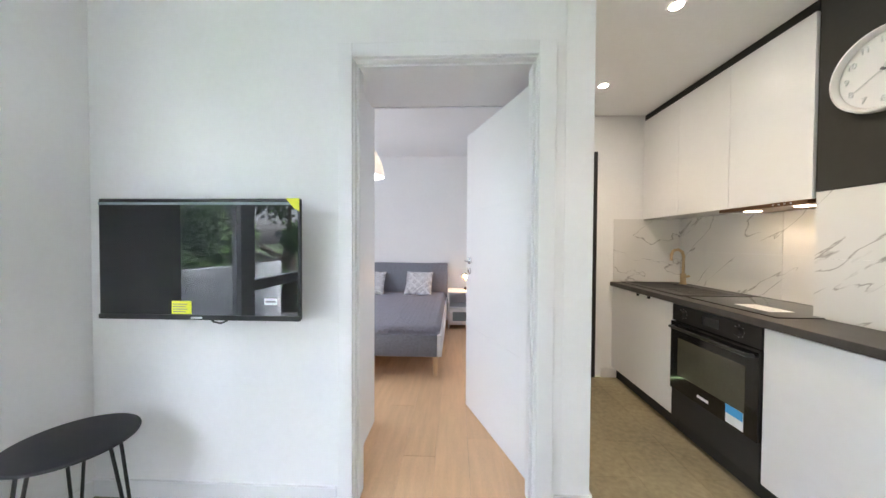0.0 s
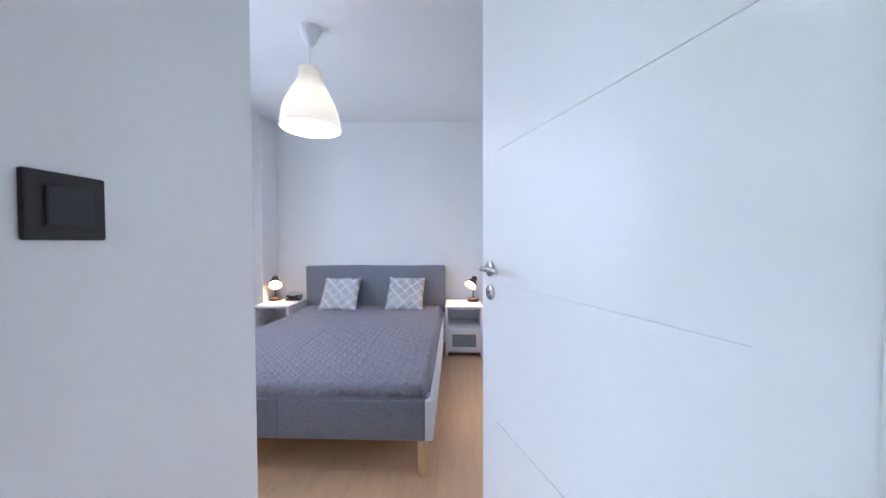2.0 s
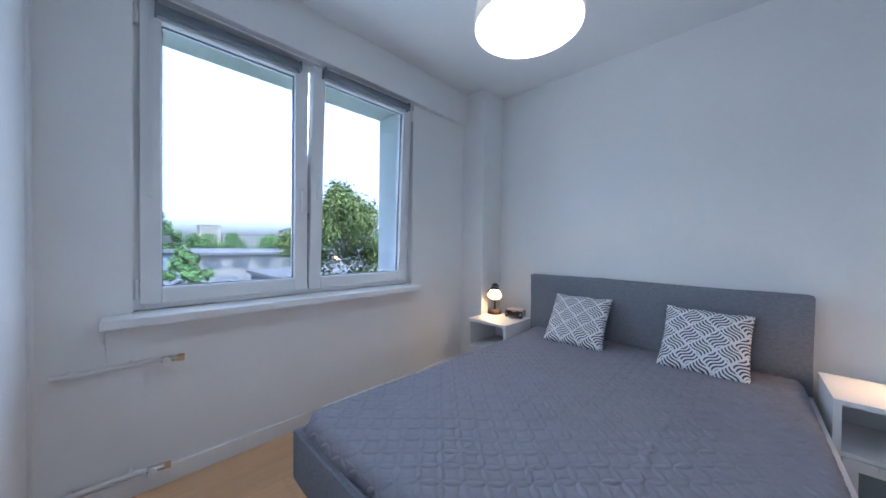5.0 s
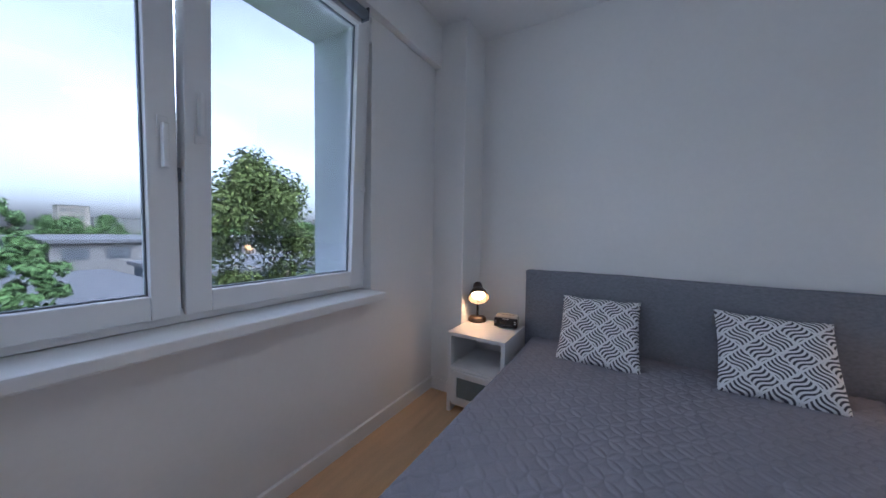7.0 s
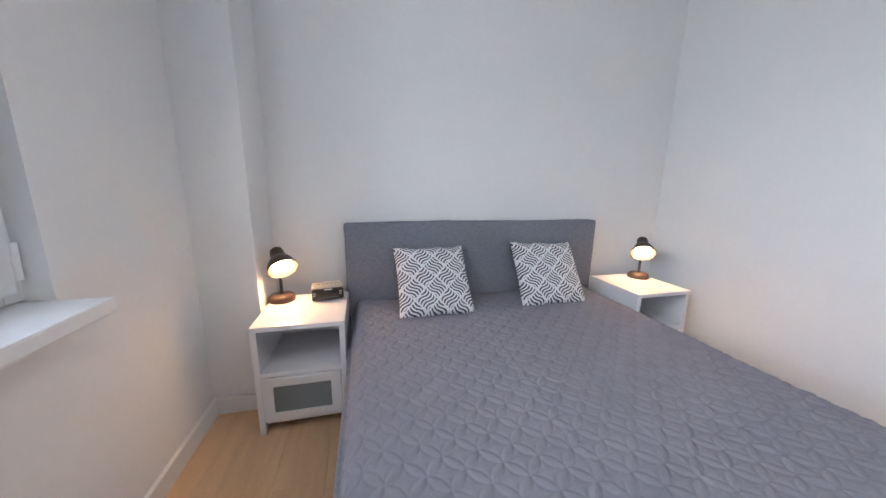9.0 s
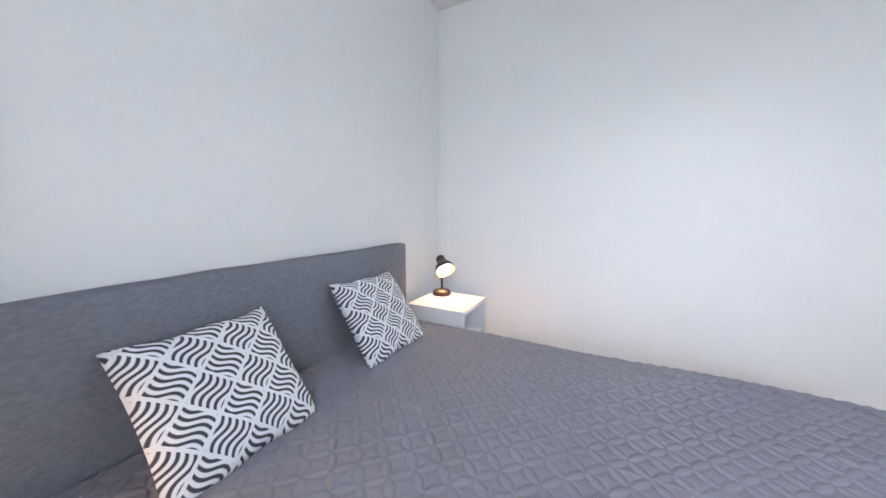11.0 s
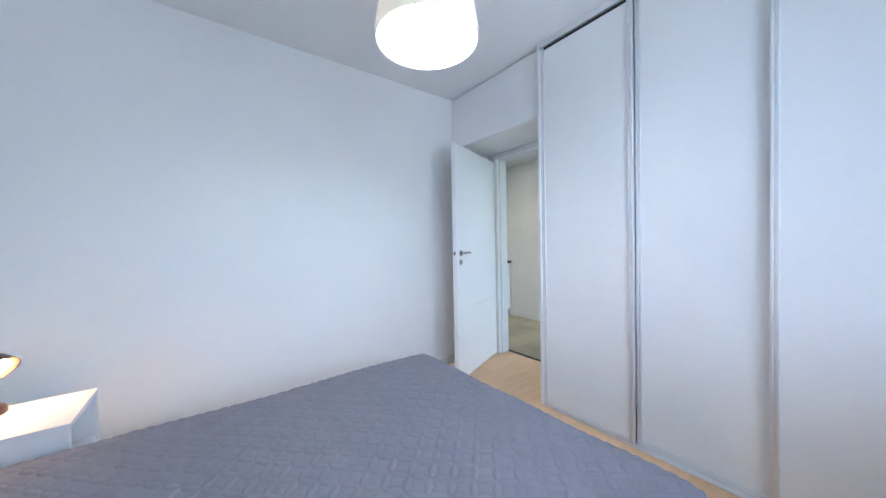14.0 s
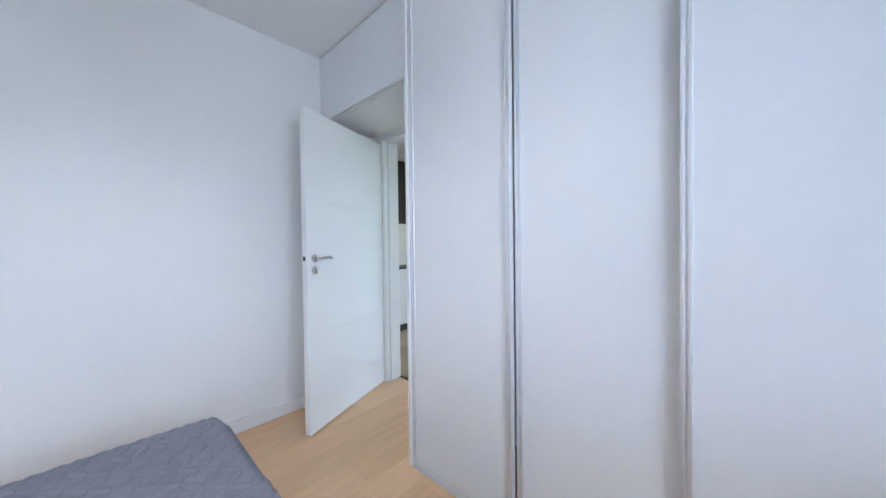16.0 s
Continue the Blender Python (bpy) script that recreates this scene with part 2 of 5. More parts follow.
structure(block("wall_east", XE, XE + 0.13, YS0, YN, 0, CEILING, WALL, bevel=0.003), "white painted partition wall", "wall")
DX0, DX1, DZ = -0.30, 0.585, 2.105
structure(blocks("wall_south", [
    (LX, DX0, YS0, YS1, 0, CEILING), (DX1, XE, YS0, YS1, 0, CEILING), (DX0, DX1, YS0, YS1, DZ, CEILING)], WALL), "white painted partition wall with a doorway", "wall")
# balcony opening widened southwards, out of view, to brighten the living room
BY0, BY1, BZ = -2.2, 1.27, 2.35
structure(blocks("wall_living_west", [
    (LX - 0.2, LX, LS, BY0, 0, CEILING), (LX - 0.2, LX, BY1, YS1, 0, CEILING), (LX - 0.2, LX, BY0, BY1, BZ, CEILING)], WALL), "white painted living room wall with a balcony opening", "wall")
structure(block("wall_living_south", LX - 0.2, KX + 0.1, LS - 0.25, LS, 0, CEILING, WALL, bevel=0), "white painted living room wall", "wall")
structure(block("wall_kitchen_south", 0.92, KX + 0.1, KS - 0.12, KS, 0, CEILING, WALL, bevel=0.003), "white painted kitchen end wall", "wall")
structure(block("wall_living_east", 0.92, 1.04, LS, KS - 0.12, 0, CEILING, WALL, bevel=0), "white painted living room wall", "wall")
structure(block("wall_kitchen_east", KX, KX + 0.15, KS, KN + 0.1, 0, CEILING, WALL, bevel=0), "white painted wall behind the kitchen units", "wall")
structure(blocks("wall_kitchen_north", [
    (1.50, KX + 0.15, KN, KN + 0.12, 0, CEILING), (XE + 0.13, 1.50, KN, KN + 0.12, 2.08, CEILING)], WALL), "white painted kitchen end wall", "wall")
structure(block("wall_kitchen_chase", 1.93, KX, KS, 2.13, 1.50, CEILING, DARKWALL, bevel=0.002), "charcoal painted wall panel above marble tiles", "wall")
structure(block("wall_chase_base", 1.945, KX, KS, 2.13, 0.9, 1.50, WALL, bevel=0.0), "boxed-in wall behind the marble tiles", "wall")

# ceilings
structure(block("ceiling_bedroom", WX, XE + 0.13, YS1, YN + 0.2, CEILING, CEILING + 0.15, CEIL, bevel=0), "plain white bedroom ceiling", "ceiling")
structure(block("ceiling_living", LX - 0.15, XE + 0.13, LS - 0.25, YS1, CEILING, CEILING + 0.15, CEIL, bevel=0), "plain white living room ceiling", "ceiling")
structure(block("ceiling_kitchen", XE + 0.13, KX + 0.15, LS - 0.25, KN + 0.12, KITCHEN_CEILING, CEILING + 0.15, CEIL, bevel=0), "white lowered kitchen ceiling with spotlights", "ceiling")

# floors: a bed of screed, then planks and tiles as pieces
floor = structure(block("floor_bedroom", WX + 0.3, XE, YS0, YN, -0.15, -0.009, MATT_BLACK, bevel=0), "light oak laminate plank floor", "floor")
floor_k = structure(block("floor_living", LX, KX, LS - 0.25, KN, -0.15, -0.009, MATT_BLACK, bevel=0), "grey stone-look vinyl tile floor", "floor")


# ---- trim, doors, window ----
def baseboard(x0, x1, y0, y1):
    structure(block("baseboard", x0, x1, y0, y1, 0, 0.085, TRIM, bevel=0.003), "white painted baseboard along the wall", "baseboard")


baseboard(XW, XW + 0.018, 2.70, 5.255)
baseboard(XW + 0.018, -1.965, 5.237, 5.255)
baseboard(-1.965, XE - 0.014, YN - 0.014, YN)
baseboard(XE - 0.014, XE, 2.14, YN)
baseboard(LX, -0.36, YS0 - 0.014, YS0)
baseboard(0.66, XE + 0.13, YS0 - 0.014, YS0)
baseboard(LX, LX + 0.014, LS, YS0 - 0.014)
baseboard(XE + 0.13, XE + 0.144, YS0, KN)
baseboard(1.56, 1.70, KN - 0.014, KN)
baseboard(0.92, 1.66, KS, KS + 0.014)
structure(block("floor_trim", DX0 + 0.03, DX1 - 0.03, YS0 - 0.03, YS0 + 0.005, -0.006, 0.004, MATT_BLACK, bevel=0.001), "dark metal threshold strip in the doorway", "threshold")

door_frame = structure(thing("door_frame", pose(0, 0, 0), "white door frame with flat casings round the doorway", "door frame"), "", "")
FX0, FX1, FZ = -0.273, 0.560, 2.085
for x0, x1, side in ((DX0, FX0, 1), (FX1, DX1, -1)):
    block("jamb", x0, x1, YS0 - 0.002, YS1 + 0.012, 0, FZ, TRIM, door_frame)
    block("stop", *((FX0, FX0 + 0.012) if side > 0 else (FX1 - 0.012, FX1)), YS0 + 0.03, YS1 - 0.03, 0, FZ - 0.012, TRIM, door_frame)
block("head", DX0, DX1, YS0 - 0.002, YS1 + 0.012, FZ, DZ, TRIM, door_frame)
block("head_stop", FX0, FX1, YS0 + 0.03, YS1 - 0.03, FZ - 0.012, FZ, TRIM, door_frame)
for y0, y1 in ((YS0 - 0.020, YS0 - 0.0025), (YS1 + 0.0125, YS1 + 0.022)):
    block("casing", -0.345, -0.279, y0, y1, 0, FZ + 0.07, TRIM, door_frame, bevel=0.004)
    block("casing", 0.566, 0.645, y0, y1, 0, FZ + 0.07, TRIM, door_frame, bevel=0.004)
    block("casing", -0.279, 0.566, y0, y1, FZ + 0.006, FZ + 0.07, TRIM, door_frame, bevel=0.004)
block("strike_plate", FX0 - 0.001, FX0 + 0.0015, YS1 - 0.022, YS1 + 0.004, 0.99, 1.23, CHROME, door_frame, "chrome strike plate")
block("latch_hole", FX0 + 0.0012, FX0 + 0.0022, YS1 - 0.018, YS1 - 0.002, 1.155, 1.207, GREYBLIND, door_frame)
block("latch_hole", FX0 + 0.0012, FX0 + 0.0022, YS1 - 0.018, YS1 - 0.002, 1.07, 1.123, GREYBLIND, door_frame)


def lever_handle(parent, y, x, z, side):
    """A lever on a round rose; side: -1 for the face at y, +1 for the far one."""
    rose = lathe("handle_rose", [(0.0, 0), (0.026, 0), (0.026, 0.007), (0.022, 0.010), (0, 0.010)], CHROME, parent, "chrome rose", 24)
    rose.matrix_basis = Matrix.Translation((x, y, z)) @ Euler((radians(90 if side < 0 else -90), 0, 0)).to_matrix().to_4x4()
    bent("lever", [(x, y, z), (x, y + side * 0.035, z), (x + 0.012, y + side * 0.04, z), (x + 0.045, y + side * 0.045, z + 0.002), (x + 0.08, y + side * 0.045, z + 0.004), (x + 0.110, y + side * 0.041, z - 0.002)], 0.008, CHROME, parent, "curved chrome lever", 12)
    key = lathe("keyhole_rose", [(0.0, 0), (0.025, 0), (0.025, 0.006), (0.021, 0.009), (0.007, 0.009), (0.006, 0.002), (0, 0.002)], CHROME, parent, "chrome keyhole rose", 24)
    key.matrix_basis = Matrix.Translation((x, y, z - 0.078)) @ Euler((radians(90 if side < 0 else -90), 0, 0)).to_matrix().to_4x4()
    block("keyhole", x - 0.003, x + 0.003, *sorted((y + side * 0.0015, y + side * 0.0035)), z - 0.088, z - 0.070, BLACK, parent, bevel=0)


# leaf: local x from the free edge (0) to the hinges, face towards the room at y = 0
HINGE, FREE = Vector((0.592, 2.118)), Vector((0.283, 2.927))
turn = math.degrees(math.atan2(HINGE.y - FREE.y, HINGE.x - FREE.x))
leaf_width = (HINGE - FREE).length
door = structure(thing("door_1", pose(FREE.x, FREE.y, 0.008, 0, 0, turn), "open white interior door with three horizontal grooves", "door"), "", "")
LEAF_T, LEAF_H = 0.04, 2.045
block("leaf_core", 0, leaf_width, 0.003, LEAF_T - 0.003, 0, LEAF_H, TRIM, door)
zs = [0, 0.62, 1.067, 1.477, LEAF_H]
for y0, y1 in ((0, 0.0035), (LEAF_T - 0.0035, LEAF_T)):
    block("leaf_stile", 0, 0.10, y0, y1, 0, LEAF_H, TRIM, door, bevel=0)
    block("leaf_stile", leaf_width - 0.13, leaf_width, y0, y1, 0, LEAF_H, TRIM, door, bevel=0)
    for a, b in zip(zs, zs[1:]):
        block("leaf_panel", 0.10005, leaf_width - 0.13005, y0, y1, a + 0.002, b - 0.002, TRIM, door, bevel=0)
lever_handle(door, 0.0, 0.06, 1.107, -1)
lever_handle(door, LEAF_T, 0.06, 1.107, 1)
block("lock_faceplate", -0.0012, 0.001, 0.011, 0.029, 0.96, 1.15, PVC, door, "pale lock plate")
block("latch", -0.009, 0.0, 0.014, 0.026, 1.092, 1.120, MATT_BLACK, door, "dark latch bolt", 0.002)
for z in (0.25, 1.05, 1.82):
    tube("hinge", (leaf_width + 0.004, -0.006, z), (leaf_width + 0.004, -0.006, z + 0.09), 0.007, TRIM, door)

# bedroom window: fixed frame, two sashes (one tilted), sill
win = structure(thing("window_1", pose(0, 0, 0), "white plastic double window, one sash tilted open", "window"), "", "")
FXI, FXO = -2.275, -2.345
MID = (WIN_Y0 + WIN_Y1) / 2 - 0.02
blocks("window_frame", [(FXO, FXI, WIN_Y0 - 0.01, WIN_Y0 + 0.045, WIN_Z0, WIN_Z1), (FXO, FXI, WIN_Y1 - 0.045, WIN_Y1 + 0.01, WIN_Z0, WIN_Z1),
       (FXO, FXI, WIN_Y0 + 0.045, WIN_Y1 - 0.045, WIN_Z0, WIN_Z0 + 0.05), (FXO, FXI, WIN_Y0 + 0.045, WIN_Y1 - 0.045, WIN_Z1 - 0.045, WIN_Z1)], PVC, win, bevel=0.003)


def sash(y0, y1, tilt, handle_at_end):
    """One casement: origin at its foot on the inner face."""
    z0, z1, b = 0.0, WIN_Z1 - WIN_Z0 - 0.05, 0.078
    w = y1 - y0
    s = new("sash")
    s.parent = win
    s.matrix_basis = pose(FXI, y0, WIN_Z0 + 0.028, 0, tilt, 0)
    rails = [(-0.05, 0.022, 0, b, z0, z1), (-0.05, 0.022, w - b, w, z0, z1), (-0.05, 0.022, b, w - b, z0, b), (-0.05, 0.022, b, w - b, z1 - b, z1)]
    bm = bmesh.new()
    for r in rails:
        add_box(bm, *r, 0.005)
    part("sash_frame", bm, PVC, s)
    blocks("gasket", [(-0.018, -0.006, b - 0.002, b + 0.005, b, z1 - b), (-0.018, -0.006, w - b - 0.005, w - b + 0.002, b, z1 - b), (-0.018, -0.006, b, w - b, b - 0.002, b + 0.005), (-0.018, -0.006, b, w - b, z1 - b - 0.005, z1 - b + 0.002)], GREYBLIND, s)
    pane = block("pane", -0.022, -0.016, b - 0.004, w - b + 0.004, b - 0.004, z1 - b + 0.004, DIMMED_GLASS, s, bevel=0)
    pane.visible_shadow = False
    if handle_at_end:
        block("meeting_post", -0.068, -0.012, w - 0.03, w + 0.011, 0.026, z1 - 0.02, PVC, s, bevel=0.004)
    hy = w - 0.039 if handle_at_end else 0.039
    hz = 0.62
    block("handle_base", 0.022, 0.032, hy - 0.014, hy + 0.014, hz - 0.035, hz + 0.035, PVC, s, bevel=0.004)
    if tilt:
        block("handle_lever", 0.032, 0.062, hy - 0.009, hy + 0.009, hz - 0.01, hz + 0.13, PVC, s, bevel=0.006)
    else:
        block("handle_lever", 0.032, 0.062, hy - 0.009, hy + 0.009, hz - 0.13, hz + 0.01, PVC, s, bevel=0.006)
    hinge_y = -0.012 if handle_at_end else w + 0.012
    for z in (0.03, z1 - 0.12):
        tube("hinge_cap", (0.012, hinge_y, z), (0.012, hinge_y, z + 0.09), 0.011, PVC, s)
    # roller blind on the sash's head: cassette, roll, chain
    block("blind_cassette", 0.022, 0.030, b - 0.02, w - b + 0.012, z1 - 0.075, z1 - 0.005, PVC, s)
    tube("blind_roll", (0.052, b - 0.018, z1 - 0.034), (0.052, w - b + 0.010, z1 - 0.034), 0.025, GREYBLIND, s, "rolled-up grey blind fabric")
    for y in (b - 0.026, w - b + 0.010):
        block("blind_bracket", 0.024, 0.078, y, y + 0.008, z1 - 0.065, z1 - 0.005, GREYBLIND, s)
    cy = 0.03 if handle_at_end else w - 0.03
    bm = bmesh.new()
    for k in range(115):
        for d in (0, 0.012):
            add_box(bm, 0.033, 0.0365, cy + d - 0.0018, cy + d + 0.0018, z1 - 0.07 - k * 0.0072, z1 - 0.0655 - k * 0.0072)
    part("blind_chain", bm, PVC, s)
    block("chain_weight", 0.027, 0.042, cy - 0.006, cy + 0.018, z1 - 0.925, z1 - 0.90, PVC, s, bevel=0.004)


sash(WIN_Y0 + 0.022, MID - 0.006, 0, True)
sash(MID + 0.006, WIN_Y1 - 0.034, 2.3, False)
block("striker", FXI - 0.004, FXI + 0.012, MID - 0.004, MID + 0.010, 1.33, 1.375, GREYBLIND, win, "small dark striker")
bm = bmesh.new()
add_box(bm, FXI - 0.02, XW + 0.125, WIN_Y0 - 0.1, WIN_Y1 + 0.0, WIN_Z0 - 0.045, WIN_Z0 - 0.003, 0.008)
part("window_sill", bm, TRIM, win, "white rounded window sill")
block("outer_sill", WX - 0.04, FXO, WIN_Y0 + 0.002, WIN_Y1 - 0.002, WIN_Z0 - 0.034, WIN_Z0 + 0.01, ALU, win, "metal outer sill")
for y0, y1 in ((WIN_Y0, WIN_Y0 + 0.003), (WIN_Y1 - 0.003, WIN_Y1)):
    block("outer_reveal", WX, FXO, y0 + (0.002 if y0 == WIN_Y0 else -0.002), y1 + (0.002 if y0 == WIN_Y0 else -0.002), WIN_Z0 + 0.01, WIN_Z1 - 0.004, RENDERED, win, bevel=0)

# balcony door of the living room
bal = structure(thing("window_2", pose(0, 0, 0), "white-framed balcony door and window of the living room", "window"), "", "")
BM = 0.50
frames = [(BY0, BY0 + 0.1, 0, BZ), (BY1 - 0.1, BY1, 0, BZ), (BM - 0.09, BM + 0.09, 0.1, BZ - 0.1), (BY0 + 0.1, BY1 - 0.1, BZ - 0.1, BZ), (BY0 + 0.1, BY1 - 0.1, 0, 0.1), (BY0 + 0.1, BM - 0.09, 0.80, 0.90)]
blocks("window_frame", [(LX - 0.14, LX - 0.06, *f) for f in frames], PVC, bal, bevel=0.003)
for y0, y1, z0 in ((BY0 + 0.1, BM - 0.09, 0.90), (BM + 0.09, BY1 - 0.1, 0.1), (BY0 + 0.1, BM - 0.09, 0.1)):
    block("pane", LX - 0.103, LX - 0.097, y0, y1, z0, 0.80 if (z0 < 0.5 and y1 < BM) else BZ - 0.1, BALCONY_GLASS, bal, bevel=0).visible_shadow = False


# ---- bedroom things ----
def wardrobe():
    w = thing("sliding_wardrobe", pose(0, 0, 0), "built-in wardrobe with three pale sliding doors and aluminium rails", "wardrobe")
    x0, x1, y0, y1 = XW + 0.055, -0.36, YS1 + 0.024, 2.677
    block("side_panel", x1 - 0.018, x1, y0, y1, 0, CEILING - 0.002, TRIM, w)
    block("back_panel", x0, x1 - 0.018, y0, y0 + 0.01, 0, CEILING - 0.002, TRIM, w)
    block("top_track", x0, x1 - 0.018, y1 - 0.08, y1, CEILING - 0.045, CEILING - 0.002, ALU, w, "aluminium top track")
    block("floor_track", x0, x1 - 0.018, y1 - 0.085, y1 - 0.004, 0, 0.008, ALU, w, "aluminium floor track")
    block("filler", XW, x0, y1 - 0.03, y1 - 0.012, 0, 2.30, TRIM, w)
    edges = [(-0.378, -0.985, 0.0), (-0.988, -1.56, 0.032), (-1.53, XW + 0.058, 0.0)]
    for a, b, back in edges:
        d = new("door")
        d.parent = w
        yy = y1 - 0.012 - back
        block("door_panel", b + 0.02, a - 0.02, yy - 0.018, yy - 0.008, 0.03, CEILING - 0.06, PANEL, d, "pale grey-white panel")
        for xx in (a - 0.028, b):
            bm = bmesh.new()
            add_box(bm, xx, xx + 0.028, yy - 0.026, yy - 0.004, 0.012, CEILING - 0.05, 0.003)
            for lip0, lip1 in ((0.0, 0.011), (0.018, 0.028)):
                add_box(bm, xx + lip0, xx + lip1, yy - 0.006, yy + 0.002, 0.012, CEILING - 0.05, 0.002)
            part("edge_profile", bm, ALU, d, "aluminium grip profile")
        block("bottom_rail", b + 0.028, a - 0.028, yy - 0.022, yy - 0.002, 0.010, 0.035, ALU, d)
        block("brush_strip", b + 0.028, a - 0.028, yy - 0.016, yy - 0.004, CEILING - 0.062, CEILING - 0.046, MATT_BLACK, d)
    sw = thing("light_switch", pose(x1, 2.266, 1.252), "black square double light switch on the wardrobe side", "switch")
    block("plate", 0, 0.009, -0.046, 0.046, -0.046, 0.046, MATT_BLACK, sw, bevel=0.003)
    block("rocker", 0.007, 0.013, -0.027, 0.027, -0.027, 0.027, BLACK, sw, bevel=0.003)
    up = thing("over_door_cabinet", pose(0, 0, 0), "white overhead cabinet above the bedroom doorway", "cabinet")
    block("body", x1 + 0.001, XE - 0.002, y0, 2.56, 2.135, CEILING - 0.03, TRIM, up)
    block("bottom_panel", x1 + 0.001, XE - 0.002, 2.56, 2.596, 2.135, 2.153, TRIM, up)
    # black board gives the slot its shade by colour
    block("back_of_gap", x1 + 0.001, XE - 0.002, 2.565, 2.57, 2.153, CEILING - 0.002, MATT_BLACK, up, "black board colouring in the shadow gap")
    for a, b in ((x1 + 0.006, XE - 0.009),):
        block("door", a, b, 2.608, 2.626, 2.132, CEILING - 0.012, PANEL, up, "pale flap door")


wardrobe()


def bed():
    b = thing("double_bed", pose(0, 0, 0), "grey upholstered double bed with headboard and beech legs", "bed")
    x0, x1, y0 = -1.552, 0.075, 3.406
    bm = bmesh.new()
    add_box(bm, -1.572, x1, 5.455, 5.545, 0.16, 0.925, 0.018)
    bmesh.ops.subdivide_edges(bm, edges=[e for e in bm.edges if e.calc_length() > 0.2], cuts=26, use_grid_fill=True)
    for v in bm.verts:
        p = v.co
        v.co = p + Vector((0.35, 1.0, 0.6)) * 0.0045 * noise.noise((p.x * 7, p.y * 9, p.z * 8)) + Vector((-0.006 * max(0.0, (p.z - 0.86) / 0.065) * (p.x < -1.55), 0, 0.003 * math.sin(p.x * 5.3 + 0.6) * (p.z > 0.9)))
    part("headboard", bm, FABRIC, b, "dark grey upholstered headboard", True)
    # light on the right-hand rail is put in as pale mattress colour
    for xx, label in ((x0, ""), (x1 - 0.045, "side rail, pale for the light falling on it")):
        bm = bmesh.new()
        add_box(bm, xx, xx + 0.045, y0 + 0.001, 5.455, 0.186, 0.392, 0.01)
        part("side_rail", bm, SHEET if xx > -1 else FABRIC, b, label, True)
    mid = (x0 + x1) / 2
    for a, c in ((x0 + 0.0455, -0.7355), (-0.7350, x1 - 0.0455)):
        bm = bmesh.new()
        add_box(bm, a, c, y0, y0 + 0.05, 0.186, 0.392, 0.008)
        part("foot_rail", bm, FABRIC, b, "", True)
    block("slat_base", x0 + 0.045, x1 - 0.045, y0 + 0.05, 5.455, 0.26, 0.29, BEECH, b)
    for lx, ly in ((x0 + 0.09, y0 + 0.032), (x1 - 0.06, y0 + 0.032), (x0 + 0.09, 5.38), (x1 - 0.07, 5.38), (mid, 4.4)):
        tube("leg", (lx, ly, 0.0), (lx, ly, 0.187), 0.021, BEECH, b, "tapered beech leg", 0.028, 20)
    block("label_tag", x1, x1 + 0.003, y0 + 0.02, y0 + 0.05, 0.25, 0.285, PAPER, b)
    m = thing("mattress", pose(0, 0, 0), "white mattress lying in the bed frame", "mattress")
    bm = bmesh.new()
    add_box(bm, x0 + 0.06, x1 - 0.05, y0 + 0.085, 5.452, 0.291, 0.440, 0.03)
    part("core", bm, SHEET, m, "", True)


bed()


def quilt_height(u, v):
    """Quilted relief: overlapping circles whose leaf-shaped overlaps are padded, with fine ribs between."""
    leaf = 0.069
    p, q = (u + v) * 0.7071 / leaf, (v - u) * 0.7071 / leaf
    fp, fq = (p + 0.5) % 1 - 0.5, (q + 0.5) % 1 - 0.5
    big, small = np.maximum(np.abs(fp), np.abs(fq)), np.minimum(np.abs(fp), np.abs(fq))
    lens = 0.7071 - np.hypot(1 - big, small)
    puff = np.sqrt(np.clip(lens / 0.207, 0, 1))
    groove = np.exp(-(lens / 0.035) ** 2)
    field = np.clip(-lens / 0.25, 0, 1)
    rib = np.sin(2 * np.pi * 9 * (fp + fq)) * np.sin(2 * np.pi * 9 * (fp - fq))
    return 0.0046 * puff - 0.0023 * groove + (0.0021 * field ** 0.7 + 0.0010 * rib) * (lens < 0)


